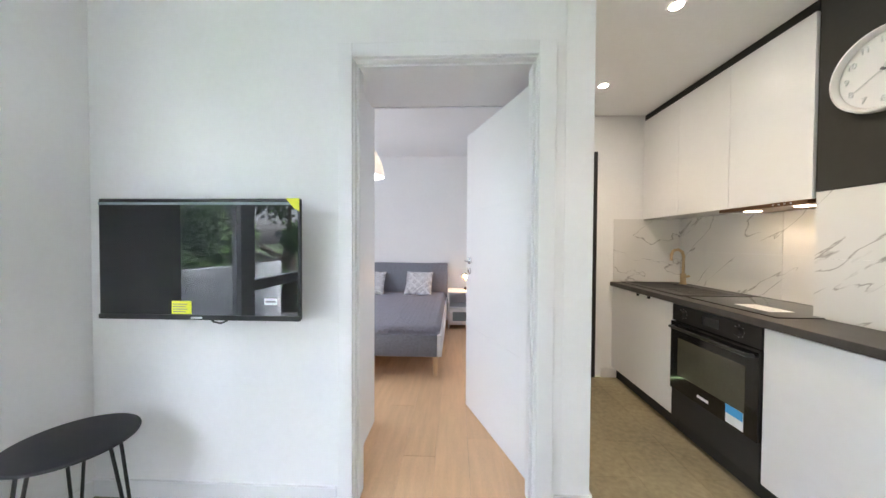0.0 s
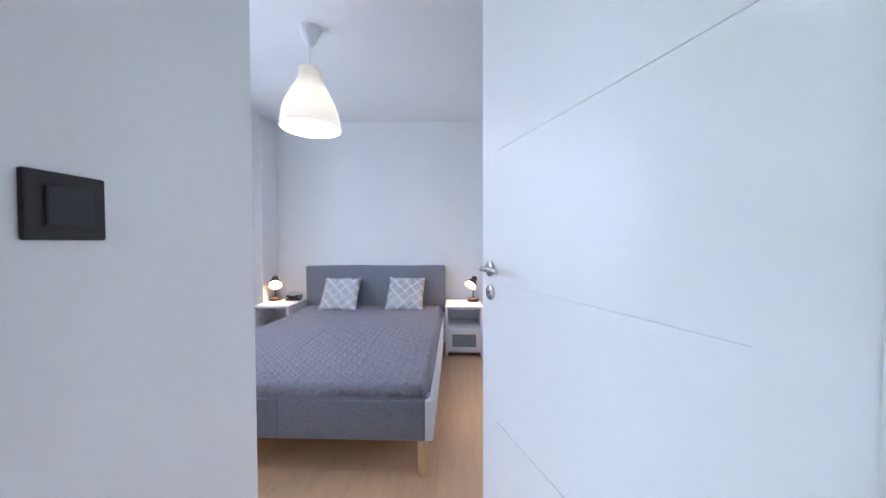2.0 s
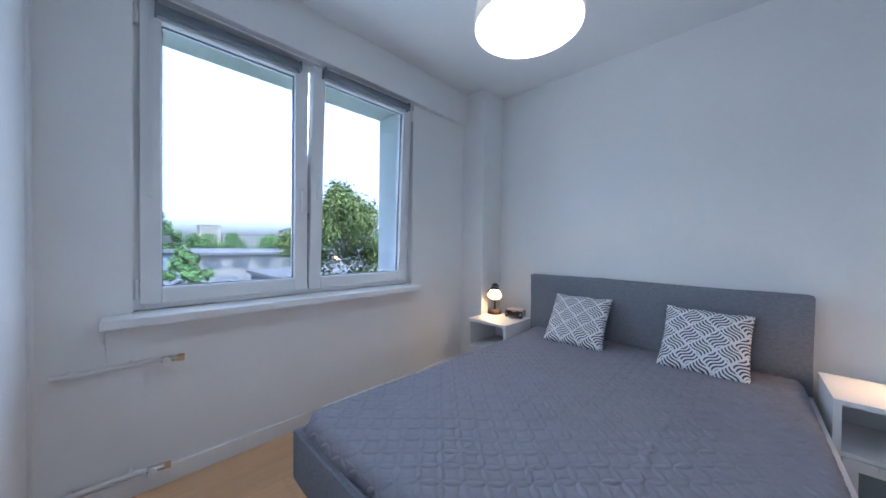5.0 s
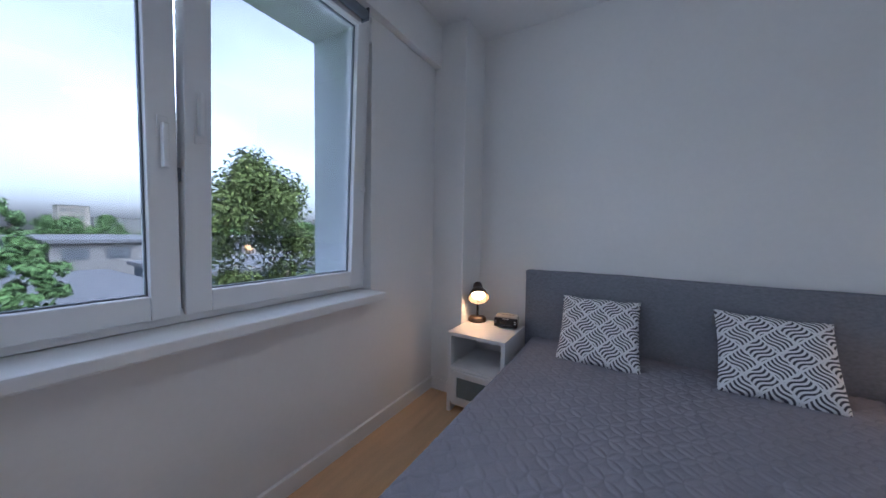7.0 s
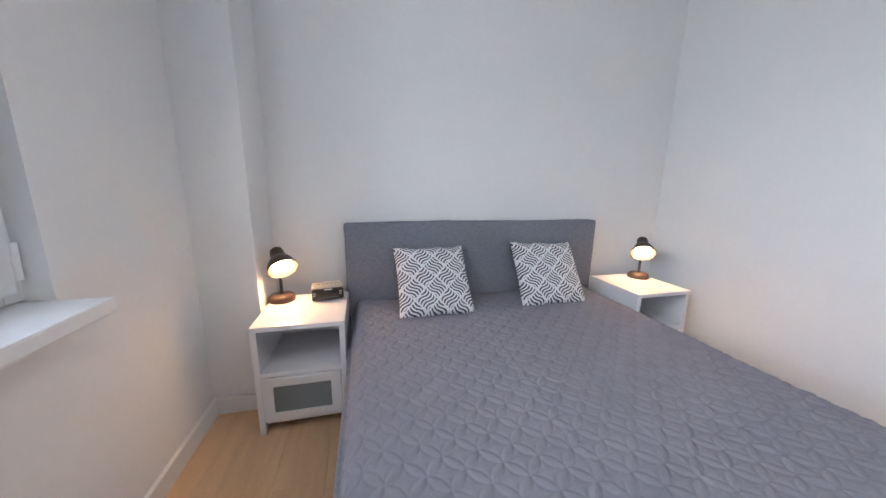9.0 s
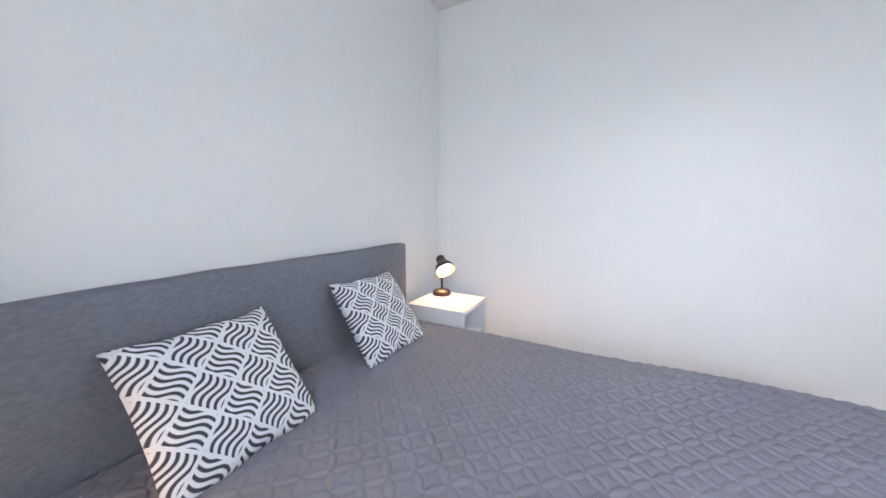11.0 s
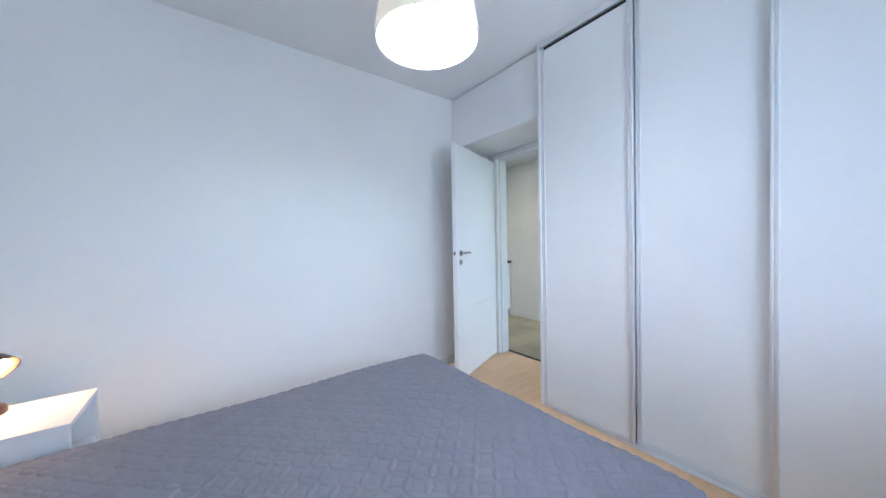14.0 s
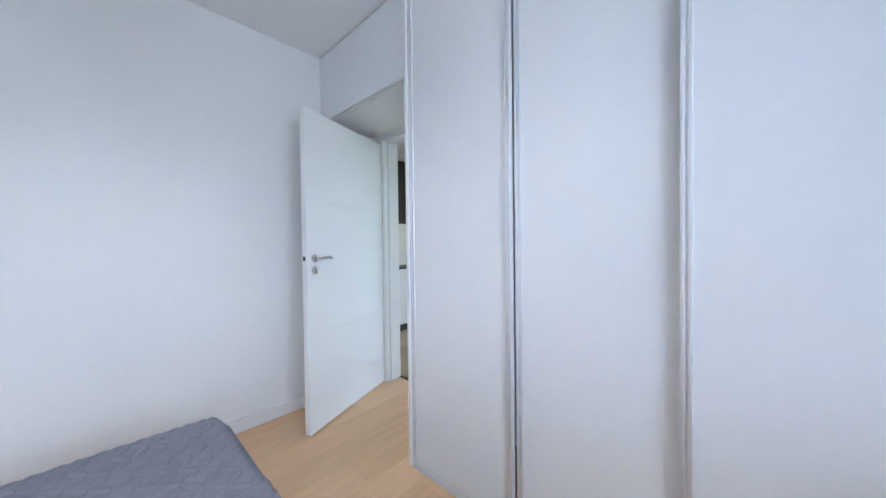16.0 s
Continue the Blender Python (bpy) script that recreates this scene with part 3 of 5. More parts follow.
def coverlet():
    """A padded cover over the mattress, rounded over the foot and the sides."""
    x0, x1, y0, y1, top, r = -1.528, 0.046, 3.428, 5.448, 0.463, 0.052
    drop = 0.052
    wx, wy = x1 - x0, y1 - y0
    nx, ny = 500, 620
    s = np.linspace(-drop, wx + drop, nx)
    q = np.linspace(-drop, wy, ny)

    def fold(d, length, both):
        """Distance along the cloth to place and drop."""
        pos, low = d.copy(), np.zeros_like(d)
        for k, val in enumerate(d):
            if val < r:
                e = min((r - val) / (r * 1.57), 1.0) * math.pi / 2
                pos[k] = r - r * math.sin(e)
                low[k] = r * (1 - math.cos(e)) + max(0, (r - val) - r * 1.57)
            elif both and val > length - r:
                e = min((val - length + r) / (r * 1.57), 1.0) * math.pi / 2
                pos[k] = length - r + r * math.sin(e)
                low[k] = r * (1 - math.cos(e)) + max(0, (val - length + r) - r * 1.57)
        return pos, low

    px, lx = fold(s, wx, True)
    py, ly = fold(q, wy, False)
    U, V = np.meshgrid(s, q)
    X, Y = np.meshgrid(x0 + px, y0 + py)
    L = np.maximum(*np.meshgrid(lx, ly))
    sag = 0.004 * np.sin(U * 5.1 + 0.7) * np.sin(V * 3.7 + 0.4) + 0.003 * np.sin(U * 11 + V * 7)
    creases = 0.0025 * np.exp(-((U - 0.86 + 0.03 * V + 0.006 * np.sin(V * 9)) / 0.005) ** 2) + 0.005 * np.exp(-((U - 1.36 - 0.10 * np.sin(V * 2.4 + 1)) / 0.016) ** 2) * np.clip(np.sin(V * 3.1), 0, 1) + 0.004 * np.exp(-((V - 0.72 - 0.18 * (U - 0.9)) / 0.014) ** 2) * (U > 1.0) + 0.004 * np.exp(-((U - 1.12 - 0.02 * np.sin(V * 6)) / 0.012) ** 2) + 0.003 * np.exp(-((U - 0.62 - 0.015 * np.sin(V * 5)) / 0.010) ** 2) + 0.003 * np.exp(-((V - 1.45 - 0.02 * np.sin(U * 4)) / 0.012) ** 2)
    h = quilt_height(U, V)
    Z = top - L + h + np.where(L > 0.02, 0, sag + creases)
    flat = L > r * 0.9
    X = X + np.where(flat & (U < wx / 2), -h, 0) + np.where(flat & (U > wx / 2), h, 0)
    # corners at the foot rounded in plan
    R = 0.11
    b = np.clip((R - (Y - y0)) / R, 0, 1)
    for edge, sign in ((x0, 1), (x1, -1)):
        a = np.clip((R - sign * (X - edge)) / R, 0, 1)
        inside = (a > 0) & (b > 0)
        X, Y = np.where(inside, edge + sign * R * (1 - a * np.sqrt(1 - b * b / 2)), X), np.where(inside, y0 + R * (1 - b * np.sqrt(1 - a * a / 2)), Y)
    front = np.clip((0.03 - V) / 0.06, 0, 1)
    Y = Y - front * (0.008 * np.sin(U * 8.3 + 0.5) + 0.006 * np.sin(U * 19 + 1.7)) - np.where(front > 0.5, h, 0)
    Z = Z - front * 0.006 * np.sin(U * 13 + 0.9)
    verts = np.stack([X, Y, Z], -1).reshape(-1, 3)
    i = np.arange(nx * ny).reshape(ny, nx)
    faces = np.stack([i[:-1, :-1], i[:-1, 1:], i[1:, 1:], i[1:, :-1]], -1).reshape(-1, 4)
    me = bpy.data.meshes.new("coverlet")
    me.from_pydata(verts.tolist(), [], faces.tolist())
    me.polygons.foreach_set("use_smooth", [True] * len(me.polygons))
    me.materials.append(QUILT)
    cover = thing("coverlet", pose(0, 0, 0), "dark grey quilted coverlet spread over the bed", "bedspread")
    top_ob = new("quilted_top", me)
    top_ob.parent = cover
    k = top - 0.066
    bent("hem", [(x0 - 0.004, y1 - 0.02, k), (x0 - 0.004, y0 + 0.03, k), (x0 + 0.006, y0 + 0.005, k), (x0 + 0.03, y0 - 0.004, k), (x1 - 0.03, y0 - 0.004, k), (x1 - 0.006, y0 + 0.005, k), (x1 + 0.004, y0 + 0.03, k), (x1 + 0.004, y1 - 0.02, k)], 0.0045, QUILT, cover, "stitched grey hem")


coverlet()


def pillow_material():
    """White cloth printed with dark wavy stripes that run crosswise in alternate diamonds."""
    m = bpy.data.materials.new("wave_print_cotton")
    m.use_nodes = True
    n, l = m.node_tree.nodes, m.node_tree.links
    p = n["Principled BSDF"]
    p.inputs["Roughness"].default_value = 0.9
    p.inputs["Specular IOR Level"].default_value = 0.2
    tc, sep = n.new("ShaderNodeTexCoord"), n.new("ShaderNodeSeparateXYZ")
    l.new(tc.outputs["Object"], sep.inputs[0])

    def calc(op, a, b=0.0, c=0.0):
        k = n.new("ShaderNodeMath")
        k.operation = op
        for i, v in enumerate((a, b, c)):
            if isinstance(v, (int, float)):
                k.inputs[i].default_value = v
            else:
                l.new(v, k.inputs[i])
        return k.outputs[0]

    x, z = sep.outputs["X"], sep.outputs["Z"]
    cell = 0.088
    u = calc("DIVIDE", calc("ADD", calc("MULTIPLY", x, 0.72), calc("MULTIPLY", z, 0.69)), cell)
    v = calc("DIVIDE", calc("SUBTRACT", calc("MULTIPLY", z, 0.72), calc("MULTIPLY", x, 0.69)), cell)
    cu, cv = calc("FLOOR", u), calc("FLOOR", v)
    odd = calc("FLOORED_MODULO", calc("ADD", cu, cv), 2.0)
    fu, fv = calc("SUBTRACT", calc("FRACT", u), 0.5), calc("SUBTRACT", calc("FRACT", v), 0.5)
    wave_u = calc("ADD", fv, calc("MULTIPLY", calc("SINE", calc("MULTIPLY", fu, 6.283)), 0.09))
    wave_v = calc("ADD", fu, calc("MULTIPLY", calc("SINE", calc("MULTIPLY", fv, 6.283)), 0.09))
    mixed = calc("ADD", calc("MULTIPLY", wave_u, odd), calc("MULTIPLY", wave_v, calc("SUBTRACT", 1.0, odd)))
    edge = calc("MAXIMUM", calc("ABSOLUTE", fu), calc("ABSOLUTE", fv))
    stripe = calc("SUBTRACT", calc("SINE", calc("MULTIPLY", mixed, 6.283 * 5)), calc("MULTIPLY", calc("GREATER_THAN", edge, 0.450), 2.0))
    ramp = n.new("ShaderNodeMapRange")
    ramp.inputs["From Min"].default_value, ramp.inputs["From Max"].default_value = -0.36, 0.50
    l.new(stripe, ramp.inputs[0])
    mix = n.new("ShaderNodeMix")
    mix.data_type = "RGBA"
    mix.inputs["A"].default_value, mix.inputs["B"].default_value = (0.80, 0.80, 0.82, 1), (0.070, 0.070, 0.088, 1)
    l.new(ramp.outputs[0], mix.inputs["Factor"]), l.new(mix.outputs["Result"], p.inputs["Base Color"])
    t, b = n.new("ShaderNodeTexNoise"), n.new("ShaderNodeBump")
    t.inputs["Scale"].default_value = 60
    b.inputs["Strength"].default_value, b.inputs["Distance"].default_value = 0.4, 0.003
    l.new(tc.outputs["Object"], t.inputs[0]), l.new(t.outputs[0], b.inputs["Height"]), l.new(b.outputs[0], p.inputs["Normal"])
    return m


WAVES = pillow_material()


def pillow(m, seed, label):
    """A filled cushion about 42 cm square, with pulled-in sides, pointed corners and creases."""
    n, half, thick = 44, 0.21, 0.062
    verts, faces, index = [], [], {}
    for side in (-1, 1):
        for i in range(n + 1):
            for j in range(n + 1):
                if side == 1 and (i in (0, n) or j in (0, n)):
                    index[side, i, j] = index[-1, i, j]
                    continue
                u, v = 2 * i / n - 1, 2 * j / n - 1
                pull = 0.055
                x = half * u * (1 - pull * (1 - v * v) * abs(u) ** 2)
                z = half * v * (1 - pull * (1 - u * u) * abs(v) ** 2)
                body = max(0.0, (1 - u ** 4) * (1 - v ** 4)) ** 0.5
                crease = 0.0035 * noise.noise((u * 3 + seed * 7, v * 3, side)) + 0.0025 * math.sin(9 * u + 4 * v * v + seed) * (1 - body)
                index[side, i, j] = len(verts)
                verts.append((x, side * thick * body + crease * (0.3 + body), z + 0.004 * math.sin(u * 7 + seed)))
    for side in (-1, 1):
        for i in range(n):
            for j in range(n):
                f = (index[side, i, j], index[side, i + 1, j], index[side, i + 1, j + 1], index[side, i, j + 1])
                faces.append(f if side < 0 else f[::-1])
    me = bpy.data.meshes.new("pillow")
    me.from_pydata(verts, [], faces)
    me.polygons.foreach_set("use_smooth", [True] * len(me.polygons))
    me.materials.append(WAVES)
    ob = new("pillow", me)
    ob.matrix_basis = m
    if seed == 2:
        block("care_label", -half - 0.006, -half + 0.022, 0.004, 0.006, half - 0.085, half - 0.03, INK, ob, "small printed care label", bevel=0)
    return tagged(ob, label, "pillow", "pillows on the bed")


pillow(pose(-1.095, 5.290, 0.618, -38, 0, 2), 1, "square pillow with black and white wavy stripes")
pillow(pose(-0.365, 5.315, 0.618, -36, 1, -2), 2, "square pillow with black and white wavy stripes")


def nightstand(x, y, label):
    """x: its left side; y: its front."""
    w, d, h = 0.39, 0.41, 0.53
    t = thing("nightstand", pose(x, y, 0), label, "nightstand", "nightstands beside the bed")
    block("top", 0, w, 0, d, h - 0.022, h, GLOSS, t)
    for xx in (0.0, w - 0.025):
        blocks("side_panel", [(xx, xx + 0.025, 0.004, d, 0.0, h - 0.022)], GLOSS, t, bevel=0.0015)
    block("back", 0.025, w - 0.025, d - 0.012, d - 0.004, 0.05, h - 0.022, GLOSS, t)
    block("shelf", 0.025, w - 0.025, 0.006, d - 0.012, 0.29, 0.308, GLOSS, t)
    block("plinth", 0.025, w - 0.025, 0.02, 0.036, 0.045, 0.07, GLOSS, t)
    dr = new("drawer")
    dr.parent = t
    z0, z1 = 0.074, 0.286
    blocks("drawer_front", [(0.028, 0.072, -0.002, 0.016, z0, z1), (w - 0.072, w - 0.028, -0.002, 0.016, z0, z1), (0.072, w - 0.072, -0.002, 0.016, z0, z0 + 0.036), (0.072, w - 0.072, -0.002, 0.016, z1 - 0.044, z1)], GLOSS, dr, bevel=0.0015)
    block("drawer_glass", 0.070, w - 0.070, 0.005, 0.010, z0 + 0.034, z1 - 0.042, GREYGLASS, dr, "frosted grey glass inset", bevel=0)
    block("handle", w / 2 - 0.075, w / 2 + 0.075, -0.016, 0.0, z1 - 0.012, z1 + 0.004, GLOSS, dr, "white grip lip", bevel=0.003)


nightstand(-1.952, 5.040, "white nightstand with open shelf and glass-fronted drawer, by the window")
nightstand(0.088, 5.058, "white nightstand with open shelf and glass-fronted drawer, by the wall")


def table_lamp(x, y, z, turn, label):
    t = thing("table_lamp", pose(x, y, z, 0, 0, turn) @ Matrix.Scale(1.14, 4), label, "lamp", "bedside lamps")
    lathe("base", [(0, 0), (0.056, 0), (0.058, 0.004), (0.056, 0.022), (0.048, 0.030), (0.012, 0.034), (0, 0.034)], BROWN, t, "dark brown round base")
    bent("stem", [(0, 0, 0.03), (0, 0, 0.08), (0, 0.002, 0.13), (0, 0.004, 0.165), (0, -0.004, 0.185)], 0.007, BLACK, t, "black flexible stem")
    s = new("shade")
    s.parent = t
    s.matrix_basis = Matrix.Translation((0, -0.006, 0.20)) @ Euler((radians(-50), 0, 0)).to_matrix().to_4x4()
    lathe("shade_bell", [(0.018, 0.052), (0.026, 0.048), (0.030, 0.030), (0.031, 0.006), (0.040, -0.004), (0.052, -0.022), (0.062, -0.045), (0.066, -0.062), (0.063, -0.062), (0.058, -0.043), (0.048, -0.021), (0.036, -0.005), (0.0, 0.0)], BROWN, s, "dark brown enamel bell shade")
    lathe("cap", [(0, 0.062), (0.012, 0.060), (0.019, 0.050)], BROWN, s)
    lathe("bulb", [(0, -0.006), (0.014, -0.008), (0.030, -0.022), (0.042, -0.038), (0.036, -0.049), (0.018, -0.055), (0, -0.057)], WARMBULB, s, "glowing warm bulb")


table_lamp(-1.895, 5.375, 0.53, 30, "small brown bedside lamp, lit, beside a clock radio")
table_lamp(0.395, 5.370, 0.53, -37, "small brown bedside lamp, lit, near the wall")


def clock_radio():
    t = thing("clock_radio", pose(-1.668, 5.375, 0.53, 0, 0, 10), "small silver and black rounded clock radio on the nightstand", "radio")
    bm = bmesh.new()
    add_box(bm, -0.08, 0.08, -0.058, 0.058, 0.003, 0.082, 0.027)
    part("body", bm, RADIO_SHELL, t, "silver-grey rounded shell", True)
    bm = bmesh.new()
    add_box(bm, -0.079, 0.079, -0.062, -0.050, 0.008, 0.070, 0.0055)
    part("front_panel", bm, BLACK, t, "glossy black front panel", True)
    block("display", -0.040, 0.050, -0.0632, -0.060, 0.030, 0.056, OVENGLASS, t, "dark display")
    for k in range(6):
        block("front_button", -0.045 + 0.016 * k, -0.034 + 0.016 * k, -0.0635, -0.060, 0.016, 0.021, INK, t, bevel=0)
    for x, z in ((-0.068, 0.046), (-0.068, 0.034), (0.062, 0.046), (0.062, 0.034)):
        block("printed_line", x - 0.006, x + 0.006, -0.0626, -0.061, z, z + 0.004, PAPER, t, bevel=0)
    for k in range(5):
        block("button", -0.05 + 0.022 * k, -0.036 + 0.022 * k, -0.026, -0.016, 0.0842, 0.0868, INK, t)
    block("printed_line", -0.02, 0.02, -0.0626, -0.060, 0.062, 0.066, PAPER, t, bevel=0)
    for x in (-0.05, 0.05):
        block("foot", x - 0.01, x + 0.01, -0.03, 0.03, 0, 0.004, MATT_BLACK, t)


clock_radio()


def pendant():
    t = thing("pendant_lamp", pose(-0.78, 3.93, 0), "white bell-shaped pendant lamp, lit", "lamp")
    lathe("ceiling_rose", [(0, 2.505), (0.016, 2.505), (0.045, 2.55), (0.062, 2.60), (0.066, CEILING - 0.001), (0, CEILING - 0.001)], GLOSS, t, "white ceiling rose")
    tube("cord", (0, 0, 2.36), (0, 0, 2.51), 0.0035, GLOSS, t, "white cord")
    outer = [(0.0, 2.372), (0.05, 2.370), (0.068, 2.362), (0.071, 2.335), (0.077, 2.295), (0.093, 2.26), (0.127, 2.20), (0.159, 2.135), (0.181, 2.065), (0.191, 2.00), (0.192, 1.964)]
    inner = [(r - 0.004, h) for r, h in reversed(outer[3:])] + [(0.0, 2.33)]
    lathe("shade", outer + inner, SHADE, t, "white glowing plastic shade", 48)
    tube("socket", (0, 0, 2.20), (0, 0, 2.33), 0.022, GLOSS, t)
    lathe("bulb", [(0, 2.075), (0.025, 2.08), (0.038, 2.105), (0.036, 2.14), (0.022, 2.175), (0.014, 2.20), (0, 2.20)], BULB, t, "glowing bulb", 20)
    lamp = new("pendant_light", bpy.data.lights.new("pendant_light", "POINT"))
    lamp.data.energy, lamp.data.color, lamp.data.shadow_soft_size = 0.13, (1.0, 0.95, 0.88), 0.04
    lamp.matrix_world = Matrix.Translation((-0.78, 3.93, 2.03))


pendant()


def radiator_pipes():
    for z, y1, nm in ((0.615, 3.10, "upper"), (0.115, 3.05, "lower")):
        t = thing("heating_pipe", pose(0, 0, 0), "white heating pipe with a capped valve under the window", "pipe", "heating pipes under the window")
        bent("pipe", [(XW + 0.032, 2.705, z), (XW + 0.032, 2.95, z), (XW + 0.036, y1 - 0.10, z + 0.004), (XW + 0.06, y1 - 0.06, z + 0.006)], 0.011, TRIM, t)
        tube("valve", (XW + 0.062, y1 - 0.065, z + 0.006), (XW + 0.068, y1 - 0.005, z + 0.004), 0.015, CHROME, t, "bare metal valve")
        tube("valve_nut", (XW + 0.068, y1 - 0.005, z + 0.004), (XW + 0.071, y1 + 0.02, z + 0.003), 0.018, BRASS, t, "worn brass nut", None, 6)
        tube("valve_cap", (XW + 0.065, y1 - 0.045, z + 0.004), (XW + 0.105, y1 - 0.045, z - 0.008), 0.015, TRIM, t, "white plastic cap")
        for yy in (2.75, 2.93):
            block("pipe_clip", XW, XW + 0.030, yy, yy + 0.012, z - 0.012, z + 0.012, TRIM, t)


radiator_pipes()

# cables
cable = thing("wall_cable", pose(0, 0, 0), "thin white cable hanging from the window sill to the pipe", "cable")
bent("wire", [(XW + 0.010, 2.86, 0.80), (XW + 0.006, 2.852, 0.74), (XW + 0.006, 2.858, 0.69), (XW + 0.012, 2.862, 0.63)], 0.0025, TRIM, cable)
cable = thing("lamp_cable", pose(0, 0, 0), "thin black lamp cable across the nightstand top", "cable")
bent("wire", [(0.44, 5.39, 0.5335), (0.458, 5.40, 0.5335), (0.470, 5.42, 0.5335), (0.474, 5.465, 0.5335)], 0.003, BLACK, cable)


# ---- living space and kitchen ----
def television():
    t = thing("television", pose(-0.92, 1.86, 1.17), "flat black television on the wall with protective film and stickers", "television")
    w, h = 0.452, 0.262
    block("back_shell", -w + 0.13, w - 0.13, 0.02, 0.075, -h + 0.07, h - 0.09, MATT_BLACK, t)
    bm = bmesh.new()
    add_box(bm, -w, w, 0.001, 0.02, -h, h, 0.004)
    part("bezel", bm, BLACK, t, "thin black bezel")
    block("screen", -w + 0.008, w - 0.008, -0.0015, 0.003, -h + 0.018, h - 0.008, SCREEN, t, "glossy dark screen", bevel=0)
    block("film_strip", -w + 0.004, w - 0.004, -0.004, -0.002, h - 0.028, h - 0.016, GREYGLASS, t, "edge of clear protective film")
    block("chin", -w, w, -0.005, 0.004, -h - 0.004, -h + 0.018, BLACK, t)
    bm = bmesh.new()
    vs = [bm.verts.new(p) for p in ((w - 0.06, -0.0052, h), (w, -0.0052, h), (w, -0.0052, h - 0.055), (w - 0.02, -0.0052, h - 0.045))]
    bm.faces.new(vs)
    ex = bmesh.ops.extrude_face_region(bm, geom=bm.faces[:])
    bmesh.ops.translate(bm, vec=(0, 0.0015, 0), verts=[v for v in ex["geom"] if isinstance(v, bmesh.types.BMVert)])
    part("corner_sticker", bm, YELLOW, t, "yellow corner sticker")
    block("energy_sticker", -0.118, -0.030, -0.0035, -0.0018, -h + 0.022, -h + 0.078, YELLOW, t, "yellow sticker", bevel=0)
    for k in range(4):
        block("printed_line", -0.112, -0.055 + 0.008 * (k % 2), -0.0042, -0.0036, -h + 0.030 + 0.011 * k, -h + 0.0335 + 0.011 * k, INK, t, bevel=0)
    block("white_sticker", 0.296, 0.352, -0.0035, -0.0018, -h + 0.066, -h + 0.094, PAPER, t, "white barcode sticker", bevel=0)
    block("printed_line", 0.302, 0.346, -0.0042, -0.0036, -h + 0.076, -h + 0.084, INK, t, bevel=0)
    block("brand_plate", -0.03, 0.02, -0.0062, -0.0052, -h + 0.002, -h + 0.010, PAPER, t, bevel=0)
    bent("cable_loop", [(0.03, 0.02, -h), (0.045, 0.03, -h - 0.02), (0.075, 0.03, -h - 0.026), (0.105, 0.03, -h - 0.014), (0.12, 0.02, -h)], 0.004, BLACK, t)
    block("wall_bracket", -0.2, 0.2, 0.075, YS0 - 1.86, -0.1, 0.1, MATT_BLACK, t)


television()


def stool():
    t = thing("side_table", pose(-1.318, 1.715, 0), "black round side table on thin hairpin legs", "table")
    lathe("tabletop", [(0, 0.44), (0.188, 0.44), (0.195, 0.443), (0.197, 0.449), (0.195, 0.455), (0.188, 0.458), (0, 0.458)], MATT_BLACK, t, "matt black round top", 48)
    for k in range(3):
        a = radians(20 + 120 * k)
        c, s = math.cos(a), math.sin(a)
        tx, ty = -s * 0.03, c * 0.03
        bent("hairpin_leg", [(c * 0.13 + tx, s * 0.13 + ty, 0.44), (c * 0.185 + tx * 0.35, s * 0.185 + ty * 0.35, 0.02), (c * 0.188, s * 0.188, 0.006), (c * 0.185 - tx * 0.35, s * 0.185 - ty * 0.35, 0.02), (c * 0.13 - tx, s * 0.13 - ty, 0.44)], 0.006, BLACK, t)


stool()


